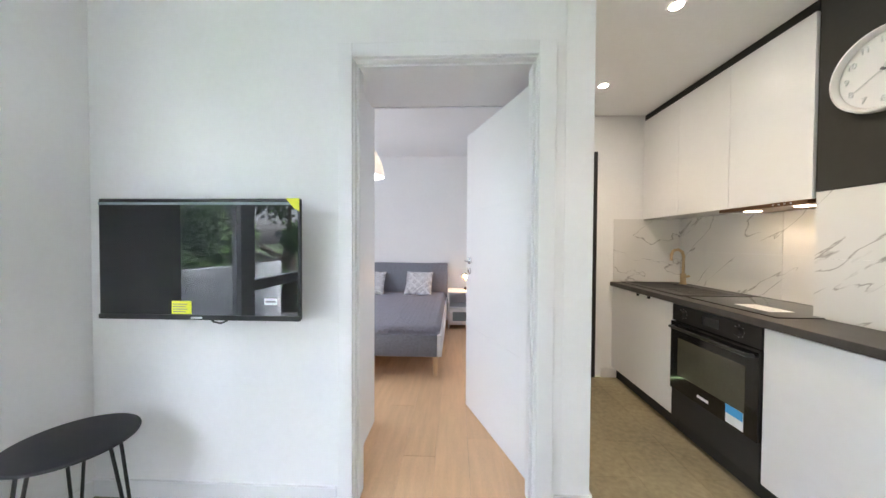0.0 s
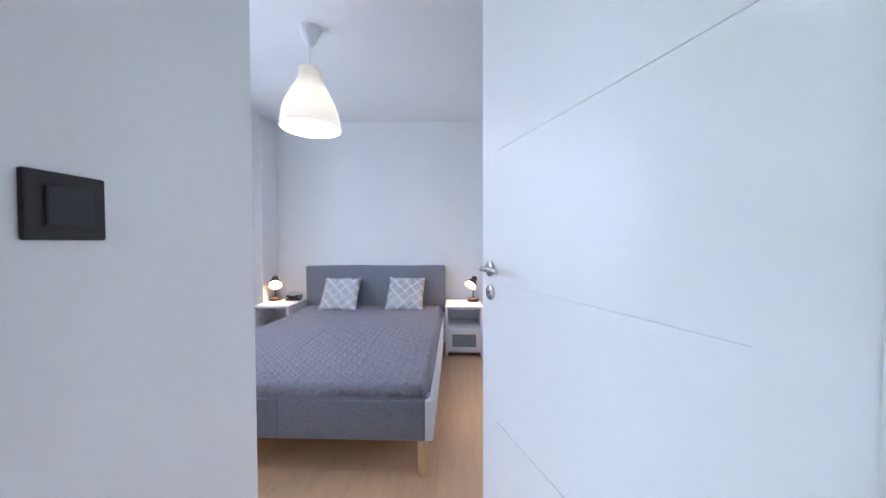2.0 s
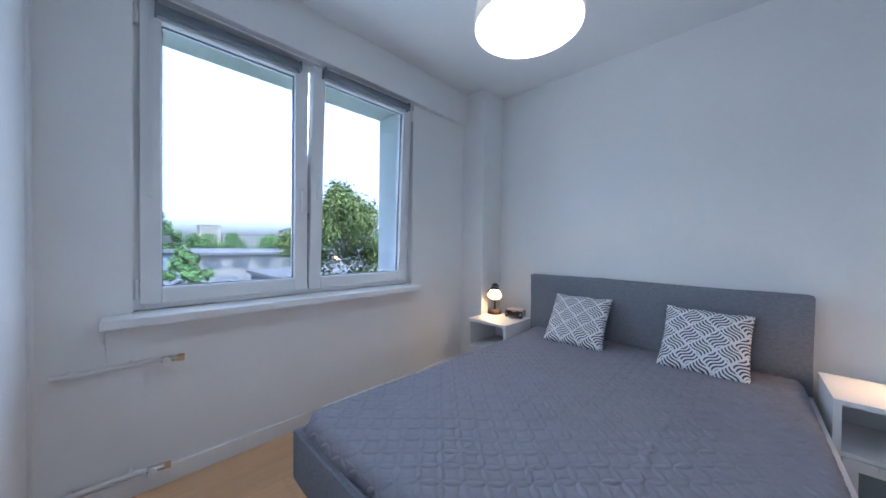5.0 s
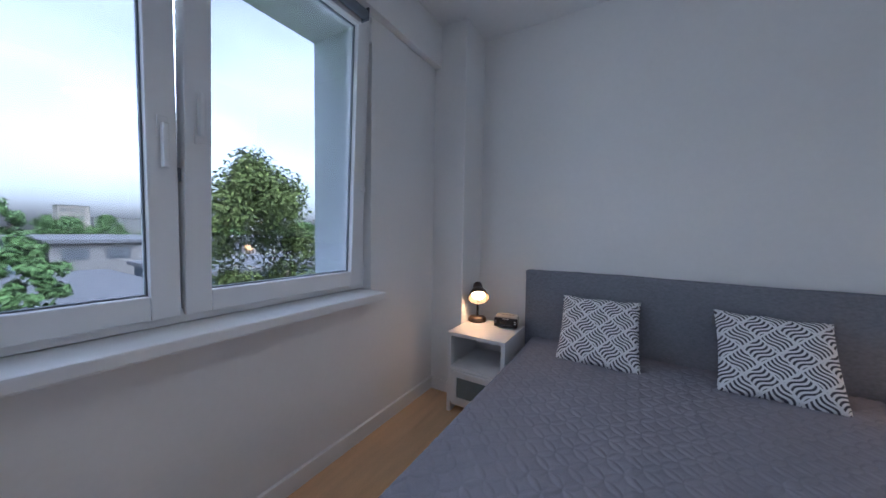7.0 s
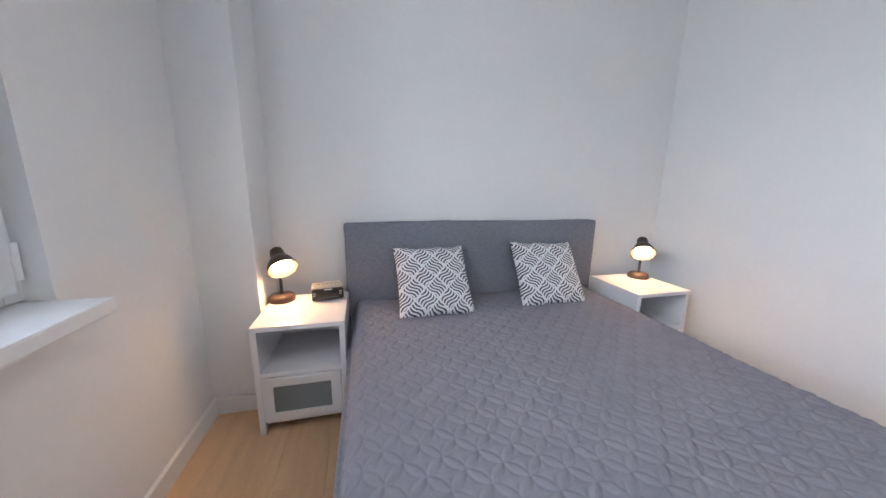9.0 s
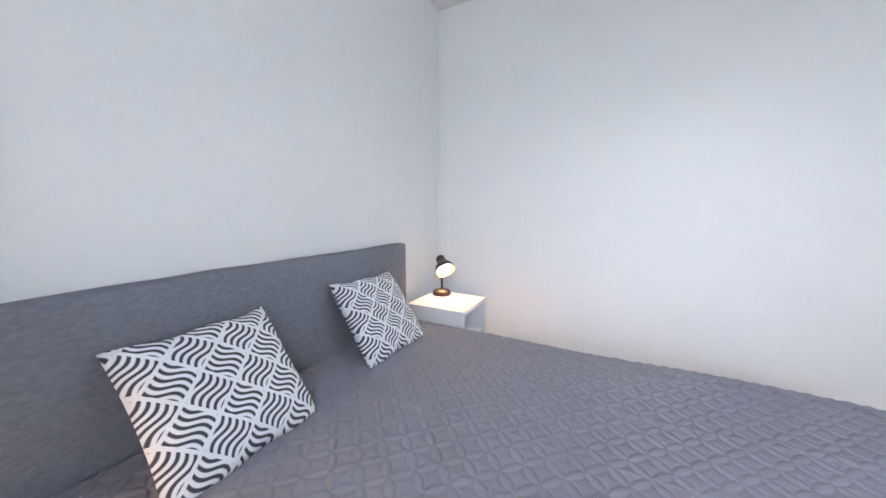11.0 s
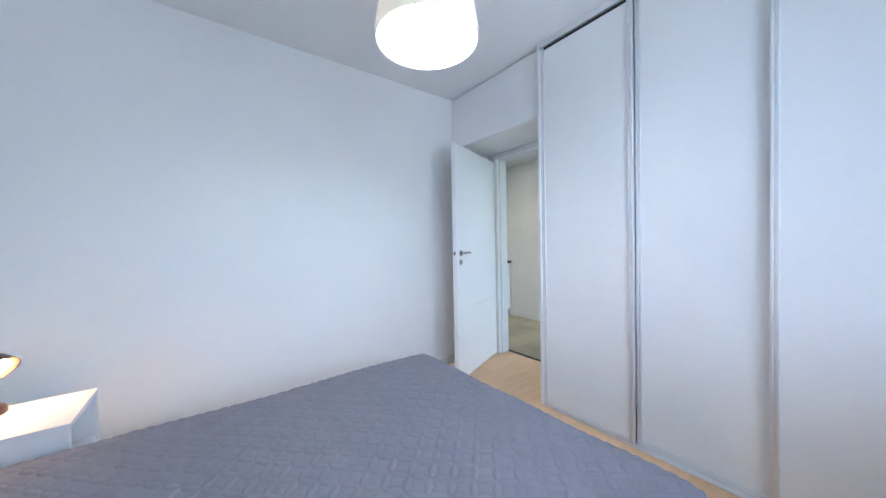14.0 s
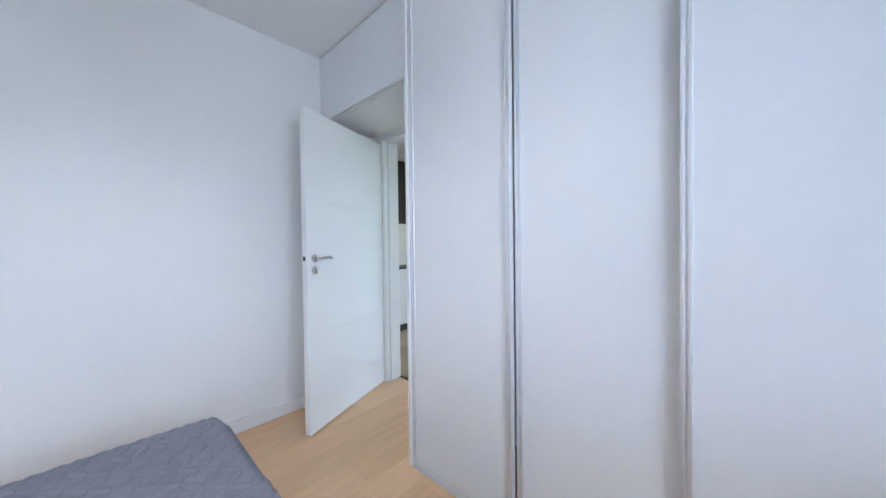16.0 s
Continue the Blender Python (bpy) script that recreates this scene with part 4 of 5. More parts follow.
def marble_material():
    m = bpy.data.materials.new("veined_marble_tile")
    m.use_nodes = True
    n, l = m.node_tree.nodes, m.node_tree.links
    p = n["Principled BSDF"]
    p.inputs["Roughness"].default_value = 0.22
    geo, mp, lean = n.new("ShaderNodeNewGeometry"), n.new("ShaderNodeMapping"), n.new("ShaderNodeMapping")
    lean.inputs["Rotation"].default_value, mp.inputs["Scale"].default_value = (radians(38), 0, 0), (1.3, 0.55, 2.6)
    l.new(geo.outputs["Position"], lean.inputs[0]), l.new(lean.outputs[0], mp.inputs[0])
    warp, add = n.new("ShaderNodeTexNoise"), n.new("ShaderNodeVectorMath")
    warp.inputs["Scale"].default_value, warp.inputs["Detail"].default_value = 3.2, 5
    scale = n.new("ShaderNodeVectorMath")
    scale.operation = "SCALE"
    scale.inputs["Scale"].default_value = 0.42
    l.new(mp.outputs[0], warp.inputs[0]), l.new(warp.outputs["Color"], scale.inputs[0])
    l.new(mp.outputs[0], add.inputs[0]), l.new(scale.outputs[0], add.inputs[1])
    fade, total = n.new("ShaderNodeTexNoise"), None
    fade.inputs["Scale"].default_value = 5
    l.new(mp.outputs[0], fade.inputs[0])
    vein = n.new("ShaderNodeTexNoise")
    vein.inputs["Scale"].default_value, vein.inputs["Detail"].default_value, vein.inputs["Roughness"].default_value = 1.5, 2.5, 0.5
    l.new(add.outputs[0], vein.inputs[0])
    off, ab = n.new("ShaderNodeMath"), n.new("ShaderNodeMath")
    off.operation, ab.operation = "SUBTRACT", "ABSOLUTE"
    off.inputs[1].default_value = 0.5
    l.new(vein.outputs[0], off.inputs[0]), l.new(off.outputs[0], ab.inputs[0])
    rng = n.new("ShaderNodeMapRange")
    rng.inputs["From Min"].default_value, rng.inputs["From Max"].default_value = 0.0, 0.0065
    rng.inputs["To Min"].default_value, rng.inputs["To Max"].default_value = 1.0, 0.0
    l.new(ab.outputs[0], rng.inputs[0])
    fr = n.new("ShaderNodeMapRange")
    fr.inputs["From Min"].default_value, fr.inputs["From Max"].default_value = 0.36, 0.46
    l.new(fade.outputs[0], fr.inputs[0])
    mul = n.new("ShaderNodeMath")
    mul.operation = "MULTIPLY"
    l.new(rng.outputs[0], mul.inputs[0]), l.new(fr.outputs[0], mul.inputs[1])
    mix = n.new("ShaderNodeMix")
    mix.data_type = "RGBA"
    mix.inputs["A"].default_value, mix.inputs["B"].default_value = (0.76, 0.755, 0.74, 1), (0.36, 0.35, 0.335, 1)
    l.new(mul.outputs[0], mix.inputs["Factor"]), l.new(mix.outputs["Result"], p.inputs["Base Color"])
    return m


MARBLE = marble_material()
CF, CT = 1.655, 0.895


def base_unit(y0, y1, label, handles=True):
    t = thing("base_cabinet", pose(0, 0, 0), label, "cabinet", "kitchen base cabinets")
    block("body", CF + 0.02, KX - 0.012, y0 + 0.001, y1 - 0.001, 0.1, CT - 0.04, TRIM, t)
    block("door", CF, CF + 0.018, y0 + 0.002, y1 - 0.002, 0.105, CT - 0.045, GLOSS, t, "glossy white door")
    block("plinth", CF + 0.045, CF + 0.06, y0, y1, 0, 0.098, MATT_BLACK, t, "black plinth")
    if handles:
        for yy in ((y0 + y1) / 2 - 0.02, (y0 + y1) / 2 - 0.16):
            block("handle", CF - 0.012, CF + 0.002, yy, yy + 0.022, CT - 0.062, CT - 0.043, BLACK, t, "small black knob", bevel=0.003)


base_unit(2.69, KN - 0.002, "glossy white sink cabinet with black knobs", True)
base_unit(1.40, 2.075, "glossy white kitchen base cabinet", False)


def oven():
    t = thing("oven", pose(0, 0, 0), "black built-in oven with glass door and stickers", "oven")
    y0, y1 = 2.078, 2.687
    block("housing", CF + 0.02, KX - 0.012, y0, y1, 0.1, CT - 0.041, MATT_BLACK, t)
    block("control_panel", CF - 0.004, CF + 0.02, y0 + 0.002, y1 - 0.002, 0.745, CT - 0.045, BLACK, t, "black control panel")
    d = new("door")
    d.parent = t
    block("door_glass", CF - 0.014, CF + 0.019, y0 + 0.002, y1 - 0.002, 0.295, 0.738, OVENGLASS, d, "black glass door")
    block("door_window", CF - 0.0155, CF - 0.0135, y0 + 0.07, y1 - 0.07, 0.40, 0.64, OVENWINDOW, d, "smoked window, reflection mixed into its colour", bevel=0)
    bent("door_handle", [(CF - 0.012, y0 + 0.03, 0.705), (CF - 0.045, y0 + 0.035, 0.708), (CF - 0.048, (y0 + y1) / 2, 0.708), (CF - 0.045, y1 - 0.035, 0.708), (CF - 0.012, y1 - 0.03, 0.705)], 0.009, BLACK, d, "black bar handle")
    block("lower_drawer", CF - 0.002, CF + 0.02, y0 + 0.002, y1 - 0.002, 0.105, 0.288, MATT_BLACK, t, "matt black drawer front")
    block("plinth", CF + 0.045, CF + 0.06, y0, y1, 0, 0.098, MATT_BLACK, t, "black plinth")
    for yy in (y0 + 0.12, y1 - 0.10):
        k = lathe("knob", [(0, 0), (0.020, 0), (0.018, 0.016), (0, 0.017)], MATT_BLACK, t, "black dial", 20)
        k.matrix_basis = Matrix.Translation((CF - 0.004, yy, 0.80)) @ Euler((0, radians(-90), 0)).to_matrix().to_4x4()
        for q in range(8):
            a = radians(45 * q)
            block("dial_mark", CF - 0.0052, CF - 0.0038, yy + 0.030 * math.cos(a) - 0.002, yy + 0.030 * math.cos(a) + 0.002, 0.80 + 0.030 * math.sin(a) - 0.002, 0.80 + 0.030 * math.sin(a) + 0.002, PAPER, t, bevel=0)
    block("display", CF - 0.0055, CF - 0.0035, y0 + 0.24, y0 + 0.36, 0.775, 0.825, OVENGLASS, t, bevel=0)
    block("energy_label", CF - 0.0165, CF - 0.0138, y0 + 0.075, y0 + 0.175, 0.305, 0.40, PAPER, t, "white and blue energy label", bevel=0)
    block("label_stripe", CF - 0.0175, CF - 0.0163, y0 + 0.075, y0 + 0.175, 0.355, 0.40, BLUE, t, "blue stripe", bevel=0)
    block("brand_plate", CF - 0.0165, CF - 0.0138, y0 + 0.29, y0 + 0.37, 0.335, 0.35, PAPER, t, bevel=0)


oven()

w = thing("worktop", pose(0, 0, 0), "dark stone-look kitchen worktop", "worktop")
bm = bmesh.new()
add_box(bm, CF - 0.022, KX - 0.012, KS + 0.002, KN - 0.002, CT - 0.038, CT, 0.004)
part("slab", bm, WORKTOP, w)


def sink_and_tap():
    t = thing("kitchen_sink", pose(0, 0, 0), "dark composite sink set into the worktop", "sink")
    bm = bmesh.new()
    x0, x1, y0, y1 = 1.70, 2.16, 2.68, 3.44
    for b in ((x0, x1, y0, y0 + 0.33), (x0, x0 + 0.05, y0 + 0.33, y1), (x1 - 0.08, x1, y0 + 0.33, y1), (x0 + 0.05, x1 - 0.08, y1 - 0.05, y1)):
        add_box(bm, *b, CT + 0.0005, CT + 0.010, 0.003)
    part("rim", bm, WORKTOP, t)
    for k in range(6):
        block("drainer_rib", x0 + 0.08, x1 - 0.08, y0 + 0.05 + 0.045 * k, y0 + 0.06 + 0.045 * k, CT + 0.009, CT + 0.013, WORKTOP, t)
    block("bowl_floor", x0 + 0.05, x1 - 0.08, y0 + 0.33, y1 - 0.05, CT + 0.0005, CT + 0.003, MATT_BLACK, t)
    t = thing("kitchen_tap", pose(2.13, 3.27, CT + 0.010), "brass-coloured mixer tap behind the sink", "tap")
    lathe("base", [(0, 0), (0.026, 0), (0.026, 0.012), (0.021, 0.016), (0.021, 0.09), (0, 0.09)], BRASS, t, "", 24)
    bent("spout", [(0, 0, 0.08), (0, 0, 0.24), (-0.012, 0, 0.275), (-0.045, 0, 0.295), (-0.085, 0, 0.285), (-0.10, 0, 0.25), (-0.10, 0, 0.20)], 0.012, BRASS, t, "arched spout", 14)
    tube("lever", (0, 0.0, 0.06), (0.0, -0.065, 0.075), 0.010, BRASS, t, "lever")


sink_and_tap()
hob = thing("induction_hob", pose(0, 0, 0), "flat black glass hob with a paper label", "hob")
block("glass_plate", 1.72, 2.20, 2.08, 2.66, CT + 0.0005, CT + 0.006, OVENGLASS, hob, "", 0.002)
block("paper_label", 1.80, 1.92, 2.20, 2.40, CT + 0.0065, CT + 0.008, PAPER, hob, "white paper label", 0)


def wall_units():
    y = 2.135
    group = "kitchen wall cabinets"
    for a, b in ((y, 2.60), (2.60, 3.05), (3.05, KN - 0.002)):
        t = thing("wall_cabinet", pose(0, 0, 0), "glossy white handleless kitchen wall cabinet", "cabinet", group)
        block("body", 1.94, KX - 0.002, a + 0.0005, b - 0.0005, 1.475, 2.365, TRIM, t)
        block("door", 1.92, 1.939, a + 0.001, b - 0.001, 1.470, 2.365, GLOSS, t, "glossy white door")
    # solid black strip drawn for the dark gap under the ceiling
    structure(block("ceiling_trim", 1.93, KX, y, KN, 2.367, KITCHEN_CEILING, MATT_BLACK, bevel=0), "black strip standing in for the shadow gap above the wall cabinets", "trim")
    h = thing("cooker_hood", pose(0, 0, 0), "slim built-in cooker hood with copper-brown front strip", "cooker hood")
    block("body", 1.945, KX - 0.05, 2.15, 2.66, 1.452, 1.474, COPPER, h)
    block("front_strip", 1.915, 1.945, 2.15, 2.66, 1.448, 1.469, COPPER, h, "copper-brown pull-out strip")
    for k in range(4):
        block("button", 1.913, 1.916, 2.22 + 0.03 * k, 2.23 + 0.03 * k, 1.455, 1.462, PAPER, h)
    beam = new("hood_light", bpy.data.lights.new("hood_light", "SPOT"))
    beam.data.energy, beam.data.color, beam.data.spot_size, beam.data.spot_blend, beam.data.shadow_soft_size = 0.06, (1.0, 0.72, 0.38), radians(150), 0.8, 0.03
    beam.matrix_world = look((2.10, 2.285, 1.444), (2.16, 2.285, 0.9))
    for yy in (2.26, 2.55):
        block("hood_lamp", 2.02, 2.08, yy, yy + 0.05, 1.449, 1.4525, HOODGLOW, h, "small glowing lamp", bevel=0)


wall_units()


def clock():
    t = thing("wall_clock", pose(1.93, 1.885, 1.955, 0, -90, 0), "round white wall clock with raised numerals", "clock")
    R = 0.165
    lathe("rim", [(R - 0.02, 0), (R, 0), (R + 0.004, 0.02), (R, 0.042), (R - 0.008, 0.045), (R - 0.014, 0.040), (R - 0.018, 0.018), (R - 0.02, 0.018)], GLOSS, t, "white rounded rim", 48)
    lathe("dial", [(0, 0.004), (R - 0.018, 0.004), (R - 0.018, 0.018), (0, 0.018)], GLOSS, t, "white dial", 48)
    for k in range(1, 13):
        cu = bpy.data.curves.new("numeral", "FONT")
        cu.body, cu.size, cu.extrude, cu.align_x, cu.align_y = str(k), 0.036, 0.003, "CENTER", "CENTER"
        o = new("numeral", cu)
        a = radians(90 - 30 * k)
        o.parent = t
        o.matrix_basis = Matrix.Translation((0.120 * math.sin(a), 0, 0)) @ Matrix.Translation((0, -0.120 * math.cos(a), 0.020)) @ Euler((0, 0, radians(-90))).to_matrix().to_4x4()
        o.data.materials.append(NUMERAL)
    for a, L, wd in ((radians(-25), 0.075, 0.006), (radians(-238), 0.105, 0.004)):
        hnd = block("pointer", -0.015, L, -wd / 2, wd / 2, 0.024, 0.026, NUMERAL, t, bevel=0)
        hnd.matrix_basis = Euler((0, 0, a)).to_matrix().to_4x4()
    lathe("pin", [(0, 0.018), (0.006, 0.018), (0.006, 0.029), (0, 0.029)], INK, t, "", 16)


NUMERAL = material("numeral_grey", (0.66, 0.68, 0.69), 0.5, vary=0.0)
clock()

# ceiling spotlights
for x, y in ((1.285, 2.93), (1.275, 2.15), (1.28, 1.35)):
    t = thing("spotlight", pose(x, y, KITCHEN_CEILING), "small white recessed ceiling spotlight, lit", "spotlight", "kitchen spotlights")
    lathe("ring", [(0.028, -0.001), (0.043, -0.001), (0.041, -0.006), (0.030, -0.006)], GLOSS, t, "white ring", 24, closed=True)
    lathe("lens", [(0, -0.0035), (0.028, -0.0035), (0.028, -0.001), (0, -0.001)], SPOT, t, "glowing lens", 20)
    lamp = new("spotlight_beam", bpy.data.lights.new("spotlight_beam", "SPOT"))
    lamp.data.energy, lamp.data.color, lamp.data.spot_size, lamp.data.spot_blend, lamp.data.shadow_soft_size = 0.27, (1.0, 0.80, 0.52), radians(115), 0.6, 0.03
    lamp.matrix_world = look((x, y, KITCHEN_CEILING - 0.012), (x, y, 0))

# black door at the kitchen's end
d2 = structure(thing("door_2", pose(0, 0, 0), "black interior door with black frame, closed", "door"), "", "")
block("frame", 1.435, 1.50, KN - 0.02, KN + 0.10, 0, 2.09, MATT_BLACK, d2)
block("frame", XE + 0.145, XE + 0.20, KN - 0.02, KN + 0.10, 0, 2.09, MATT_BLACK, d2)
block("frame_head", XE + 0.20, 1.435, KN - 0.02, KN + 0.10, 2.03, 2.09, MATT_BLACK, d2)
block("leaf", XE + 0.202, 1.433, KN + 0.02, KN + 0.06, 0.006, 2.028, MATT_BLACK, d2)

# marble tiles: horizontal courses on the wall behind the worktop, its return and the boxed-in part
splash = structure(block("wall_tile_bed", KX - 0.0025, KX - 0.0005, 2.13, KN, CT, 1.475, WALL, bevel=0), "white veined marble wall tiles behind the worktop", "tiles")


def tile(x0, x1, y0, y1, z0, z1):
    g = 0.0008
    ob = block("tile", x0 + (g if x1 - x0 > 0.05 else 0), x1 - (g if x1 - x0 > 0.05 else 0), y0 + (g if y1 - y0 > 0.05 else 0), y1 - (g if y1 - y0 > 0.05 else 0), z0 + g, z1 - g, MARBLE, splash, bevel=0.0006)


for z0, z1 in ((CT, 1.18), (1.18, 1.473)):
    for y0, y1 in ((2.132, 2.60), (2.60, 3.20), (3.20, KN - 0.009)):
        tile(KX - 0.011, KX - 0.003, y0, y1, z0, z1)
    tile(1.66, KX - 0.012, KN - 0.0085, KN - 0.0005, z0, z1)
for z0, z1 in ((CT, 1.18), (1.18, 1.50)):
    for y0, y1 in ((KS, 0.95), (0.95, 1.54), (1.54, 2.132)):
        tile(1.936, 1.9445, y0, y1, z0, z1)
base_unit(KS + 0.003, 1.395, "glossy white kitchen base cabinet at the end wall", False)

# ---- floors in pieces ----
rnd = random.Random(4)
plank_w, plank_l = 0.192, 1.285
ix, x = 0, XW
while x < XE - 0.01:
    xe = min(x + plank_w, XE)
    y = YS0 + 0.003 - (ix * 0.43 % 1.0) * plank_l
    while y < YN:
        a, b = max(y, YS0 + 0.003), min(y + plank_l, YN)
        if b - a > 0.02:
            block("plank", x + 0.0004, xe - 0.0004, a + 0.0004, b - 0.0004, -0.009, 0.0, OAK, floor, bevel=0.0006)
        y += plank_l
    x += plank_w
    ix += 1
tx, ty = 0.305, 0.61
x = LX
ix = 0
while x < KX:
    y = LS - 0.25 - (ix % 2) * ty / 2
    while y < KN:
        xe, a, b = min(x + tx, KX), max(y, LS - 0.25), min(y + ty, KN)
        if x < XE + 0.13 and b > YS0:
            b = YS0 if xe <= XE + 0.14 else b
        if b - a > 0.02 and xe - x > 0.02:
            block("tile", x + 0.0006, xe - 0.0006, a + 0.0006, b - 0.0006, -0.009, -0.001, VINYL, floor_k, bevel=0.0005)
        y += ty
    x += tx
    ix += 1


# ---- outside ----
GROUND_Z = -7.0
GRASSM = material("grass", (0.06, 0.10, 0.03), 0.9, vary=0.4, scale=0.3, bump=0.3, bump_scale=8)
ASPHALT = material("asphalt", (0.10, 0.10, 0.105), 0.9, vary=0.2, scale=0.5)
LEAF = material("leaves", (0.064, 0.088, 0.024), 0.7, vary=0.55, scale=0.9, spec=0.15)
LEAF_DARK = material("dark_leaves", (0.070, 0.130, 0.045), 0.75, vary=0.45, scale=0.5, spec=0.15)
BARK = material("bark", (0.09, 0.07, 0.05), 0.9, vary=0.3, scale=4, bump=0.6, bump_scale=20)
CONCRETE = material("pale_concrete", (0.13, 0.13, 0.127), 0.9, vary=0.1, scale=0.6)
ROOFING = material("grey_roofing", (0.07, 0.076, 0.085), 0.8, vary=0.15, scale=0.4)
DARKPANE = material("dark_pane", (0.06, 0.07, 0.08), 0.2, vary=0.2, scale=1)
PLASTER = material("cream_plaster", (0.18, 0.165, 0.145), 0.9, vary=0.08, scale=0.5)
TEAL = material("pale_blue_wall", (0.09, 0.12, 0.15), 0.9, vary=0.1, scale=0.6)

structure(block("ground", -900, 900, -900, 900, GROUND_Z - 1, GROUND_Z, GRASSM, bevel=0), "green ground with grass around the building", "ground")
structure(block("pavement", -44, -12, -10, 70, GROUND_Z, GROUND_Z + 0.05, ASPHALT, bevel=0), "grey asphalt yard", "yard")


def tree(x, y, top, radius, seed, leaves, leaf, mat, label, low=0.35):
    """Tapered trunk, limbs and a crown of many small leaf clusters with gaps."""
    r = random.Random(seed)
    h = top - GROUND_Z
    t = thing("tree", pose(x, y, GROUND_Z), label, "tree")
    bm = bmesh.new()
    add_tube(bm, (0, 0, 0), (0.1, 0.05, h * 0.55), 0.035 * h, 0.016 * h, 10)
    tips = []
    for k in range(16):
        a, e = r.uniform(0, 6.28), r.uniform(0.2, 1.25)
        base = Vector((0.05, 0.02, h * r.uniform(0.28, 0.56)))
        tip = base + Vector((math.cos(a) * math.cos(e), math.sin(a) * math.cos(e), math.sin(e))) * radius * r.uniform(0.6, 1.0)
        tip.z = min(tip.z, h - 0.2 * radius)
        add_tube(bm, base, tip, 0.010 * h, 0.003 * h, 6)
        tips.append(tip)
    part("trunk", bm, BARK, t, "", True)
    zc = h * (1 + low) / 2
    hz = h * (1 - low) / 2
    lobes = [(Vector((r.uniform(-0.12, 0.12) * radius, r.uniform(-0.12, 0.12) * radius, h - 0.13 * radius)), radius * 0.15), (Vector((0.2 * radius, -0.1 * radius, h - 0.4 * radius)), radius * 0.2)]
    for k in range(46):
        a, s, q = r.uniform(0, 6.28), r.uniform(-0.95, 0.95), r.uniform(0.35, 1.0)
        w = radius * math.sqrt(1 - s * s) * (1.0 - 0.25 * max(s, 0)) * r.uniform(0.75, 1.05)
        size = radius * r.uniform(0.11, 0.23)
        lobes.append((Vector(((w - size) * q * math.cos(a), (w - size) * q * math.sin(a), zc + hz * s * 0.93)), size))
    verts, faces = [], []
    per = leaves // len(lobes)
    for c, s in lobes:
        for k in range(per):
            d = Vector((r.gauss(0, 1), r.gauss(0, 1), r.gauss(0, 1))).normalized() * s * r.uniform(0.3, 1.15)
            p = c + d
            n = (d.normalized() + Vector((r.uniform(-1, 1), r.uniform(-1, 1), r.uniform(-0.3, 1.2)))).normalized()
            u = n.orthogonal().normalized()
            u = Matrix.Rotation(r.uniform(0, 6.28), 3, n) @ u
            v = n.cross(u)
            L = leaf * r.uniform(0.6, 1.2)
            i = len(verts)
            verts += [p - u * L, p + v * L * 0.45 + n * L * 0.12, p + u * L, p - v * L * 0.45 + n * L * 0.12]
            faces.append((i, i + 1, i + 2, i + 3))
    me = bpy.data.meshes.new("crown")
    me.from_pydata([tuple(v) for v in verts], [], faces)
    me.materials.append(mat)
    ob = new("crown", me)
    ob.parent = t
    return t


tree(-7.7, 7.05, 2.85, 2.7, 11, 36000, 0.062, LEAF, "leafy green deciduous tree close to the window", 0.25)
tree(-10.8, 1.3, 1.0, 1.9, 12, 9000, 0.13, LEAF, "bright green tree just below the window", 0.3)
tree(-20.5, 5.1, 0.8, 1.7, 13, 5000, 0.14, LEAF_DARK, "small green tree between the flat roofs", 0.45)
for k, (x, y, top, rad) in enumerate(((-24, -3.5, 2.6, 3.6), (-32, -5.5, 3.6, 4.5), (-30, 0.5, 2.2, 3.0), (-42, -1.5, 4.0, 4.5), (-52, 5.5, 4.9, 4.4), (-55, -7, 6.0, 6), (-70, 0, 5.5, 7), (-120, 40, 3.5, 9), (-125, 58, 3.8, 9), (-115, 80, 3.5, 9), (-130, 22, 4.0, 8), (-140, 100, 4, 11), (-100, 118, 3, 9), (-92, 15, 3.2, 4.5), (-96, 23, 3.6, 5), (-90, 30, 2.8, 4.5), (-99, 38, 3.8, 5.5), (-96, 47, 3.4, 5.5), (-93, 56, 3.9, 5.5), (-97, 66, 3.2, 5.5), (-92, 76, 3.8, 6), (-88, 87, 3.4, 6), (-84, 98, 3.9, 6))):
    tree(x, y, top, rad, 30 + k, 9000, 0.036 * rad + 0.05, LEAF_DARK, "dark green broad tree in the distance", 0.2)


def apartment_block(x, y, length, top, storeys, turn, mat):
    t = thing("apartment_building", pose(x, y, GROUND_Z, 0, 0, turn), "pale distant apartment block with rows of windows", "building")
    h = top - GROUND_Z
    block("wall", -6, 6, -length / 2, length / 2, 0, h, mat, t, bevel=0)
    block("roof", -6.2, 6.2, -length / 2 - 0.2, length / 2 + 0.2, h, h + 0.4, ROOFING, t, bevel=0)
    n = int(length / 3.2)
    me = None
    for s in range(storeys):
        for k in range(n):
            if me is None:
                o = block("window", 6.0, 6.06, -0.9, 0.9, 0, 1.5, DARKPANE, t, bevel=0)
                me = o.data
            else:
                o = new("window", me)
                o.parent = t
            o.matrix_basis = Matrix.Translation((0, -length / 2 + 1.8 + k * 3.2, 1.2 + s * (h - 0.6) / storeys))


apartment_block(-256, 43, 11, 11.5, 5, 0, PLASTER)
apartment_block(-300, 88, 62, 6.5, 4, 5, CONCRETE)
apartment_block(-260, 135, 24, 9.0, 5, 10, PLASTER)


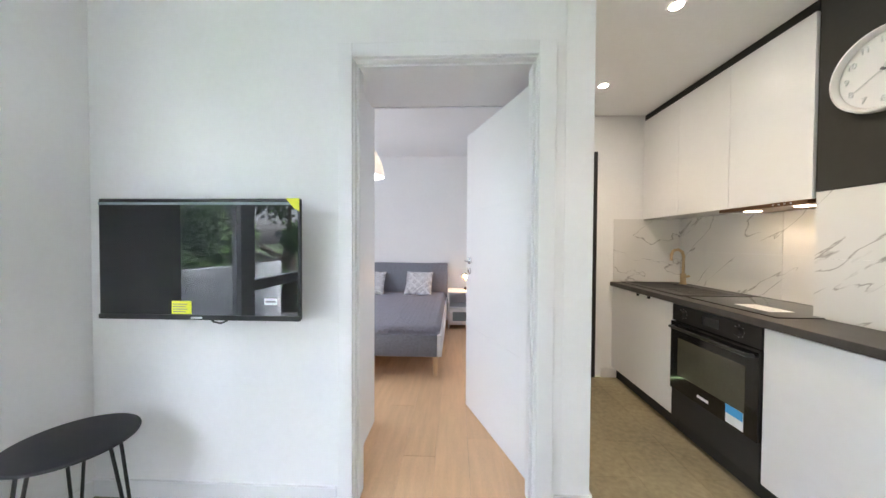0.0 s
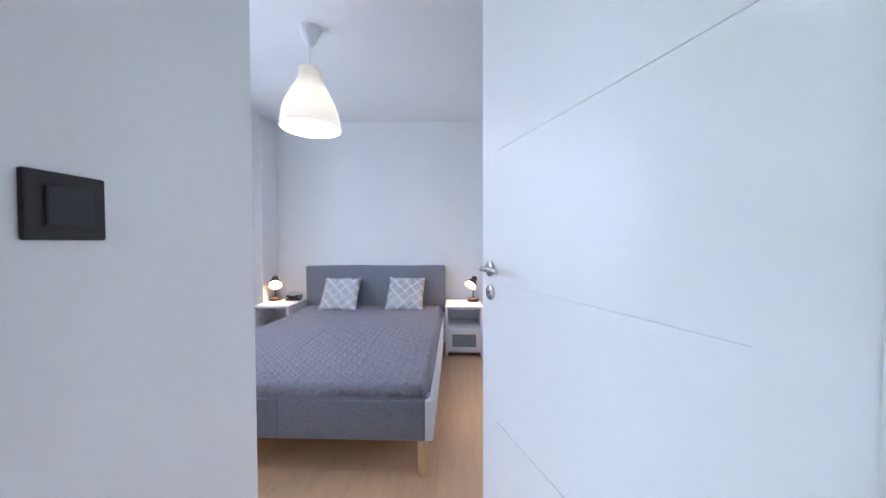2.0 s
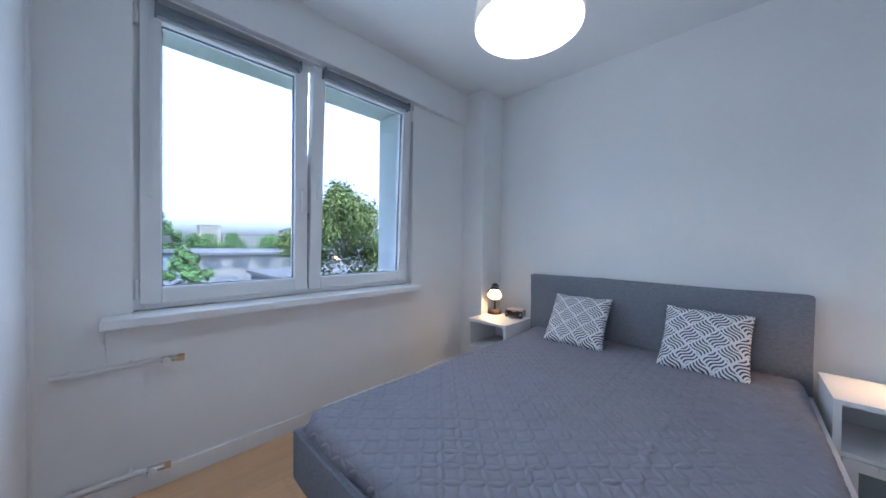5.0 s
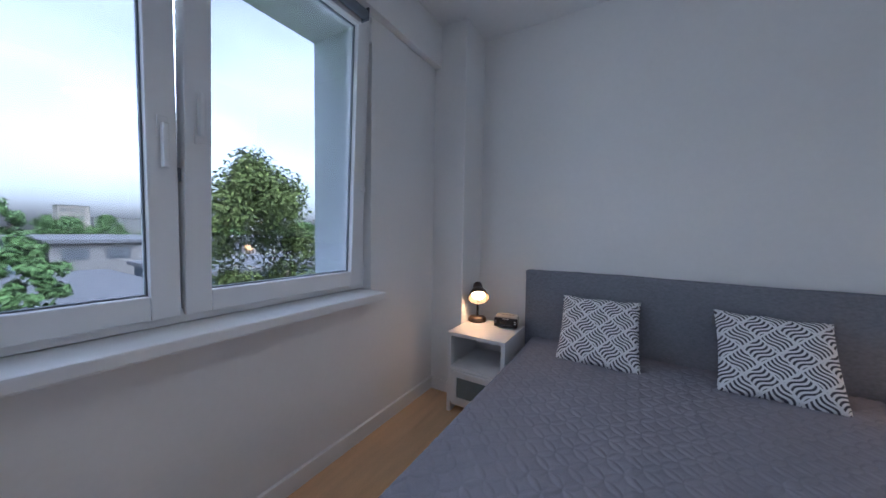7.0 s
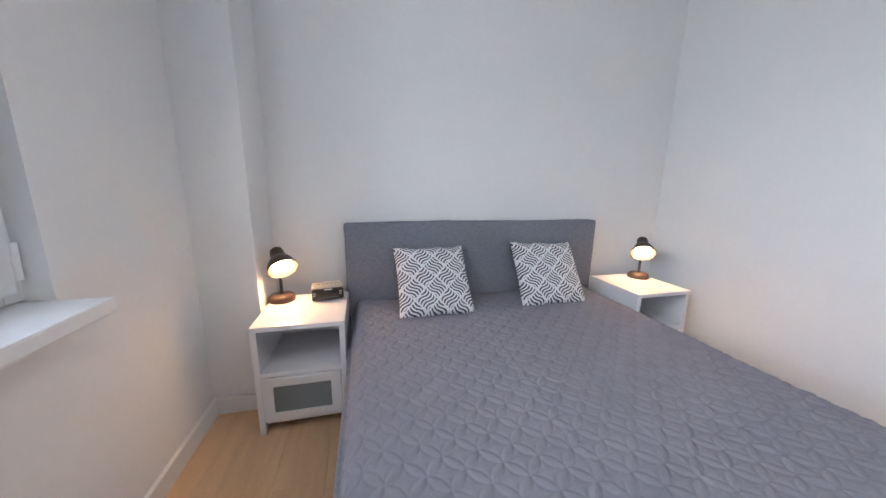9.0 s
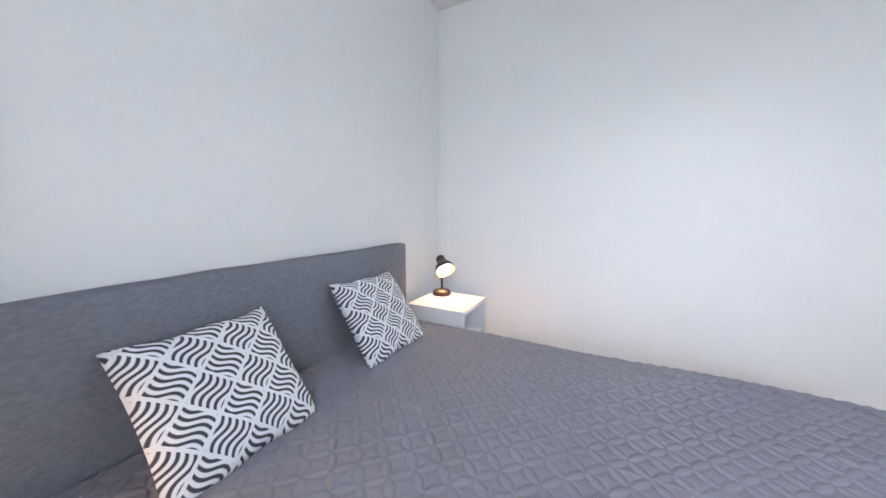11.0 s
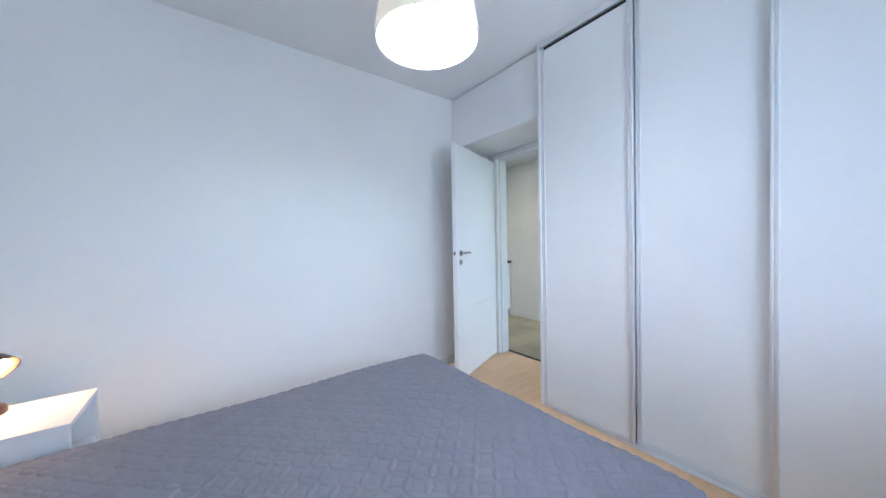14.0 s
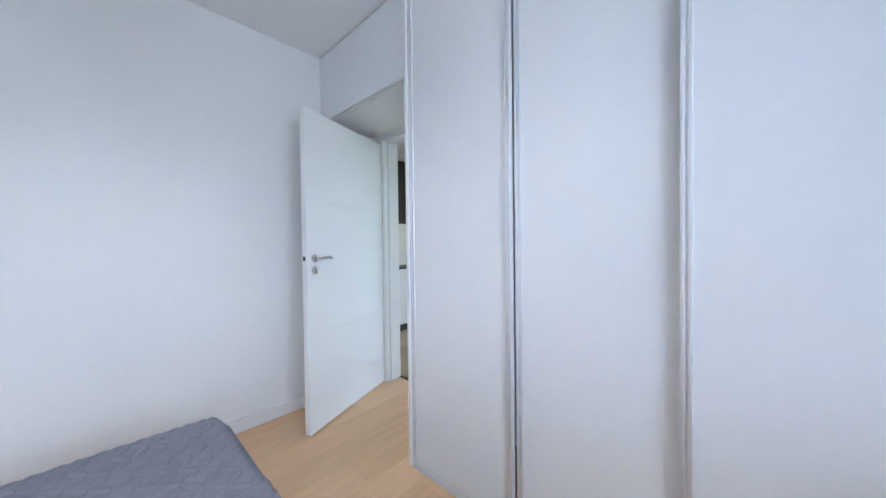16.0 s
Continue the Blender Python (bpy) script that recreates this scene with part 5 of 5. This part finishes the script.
def garage(x0, x1, y0, y1, top, mat, label):
    t = thing("garage_building", pose(0, 0, 0), label, "building")
    block("wall", x0, x1, y0, y1, GROUND_Z, top, mat, t, bevel=0)
    block("roof", x0 - 0.4, x1 + 0.4, y0 - 0.4, y1 + 0.4, top, top + 0.35, ROOFING, t, "flat grey roof", bevel=0)
    n = int((y1 - y0) / 3.0)
    for k in range(n):
        block("window", x1 + 0.001, x1 + 0.06, y0 + 0.7 + 3.0 * k, y0 + 2.5 + 3.0 * k, top - 1.6, top - 0.5, DARKPANE, t, bevel=0)


garage(-58, -45, 3.0, 7.5, -0.1, TEAL, "small pale blue building with a flat grey roof")
garage(-75, -47, 9.0, 48, -0.5, CONCRETE, "long low building with a flat grey roof")
garage(-40, -24, 3.0, 11, -2.9, CONCRETE, "low outbuilding with a flat grey roof")
garage(-40, -27, 13, 40, -2.3, TEAL, "low pale outbuilding with a flat grey roof")

# loggia outside the living room: slab, parapet, bird net, trees beyond
structure(block("balcony_floor", -3.1, LX - 0.2, LS, 0.98, -0.3, -0.05, CONCRETE, bevel=0), "concrete balcony slab", "balcony")
structure(block("balcony_parapet", -3.1, -3.0, LS, 0.98, -0.05, 0.90, RENDERED, bevel=0.01), "white balcony parapet", "balcony")
net = thing("bird_net", pose(0, 0, 0), "fine bird net stretched over the balcony opening", "net")
bm = bmesh.new()
for k in range(66):
    add_box(bm, -3.051, -3.049, LS + 0.05 * k, LS + 0.05 * k + 0.0022, 0.90, 2.6)
for k in range(36):
    add_box(bm, -3.052, -3.0495, LS, 0.95, 0.92 + 0.05 * k, 0.9222 + 0.05 * k)
tagged(part("mesh", bm, GREYBLIND, net), kind="stuff")
for k, (x, y, top, rad) in enumerate(((-7.0, -4.6, 7.0, 2.8), (-6.5, -9.0, 7.5, 3.2), (-9.8, -7.4, 8.0, 3.4), (-9.5, -1.8, 6.0, 2.6), (-13, -4.6, 8.0, 4.0))):
    tree(x, y, top, rad, 61 + k, 9000, 0.17, LEAF_DARK, "tall dark green tree outside the balcony", 0.12)
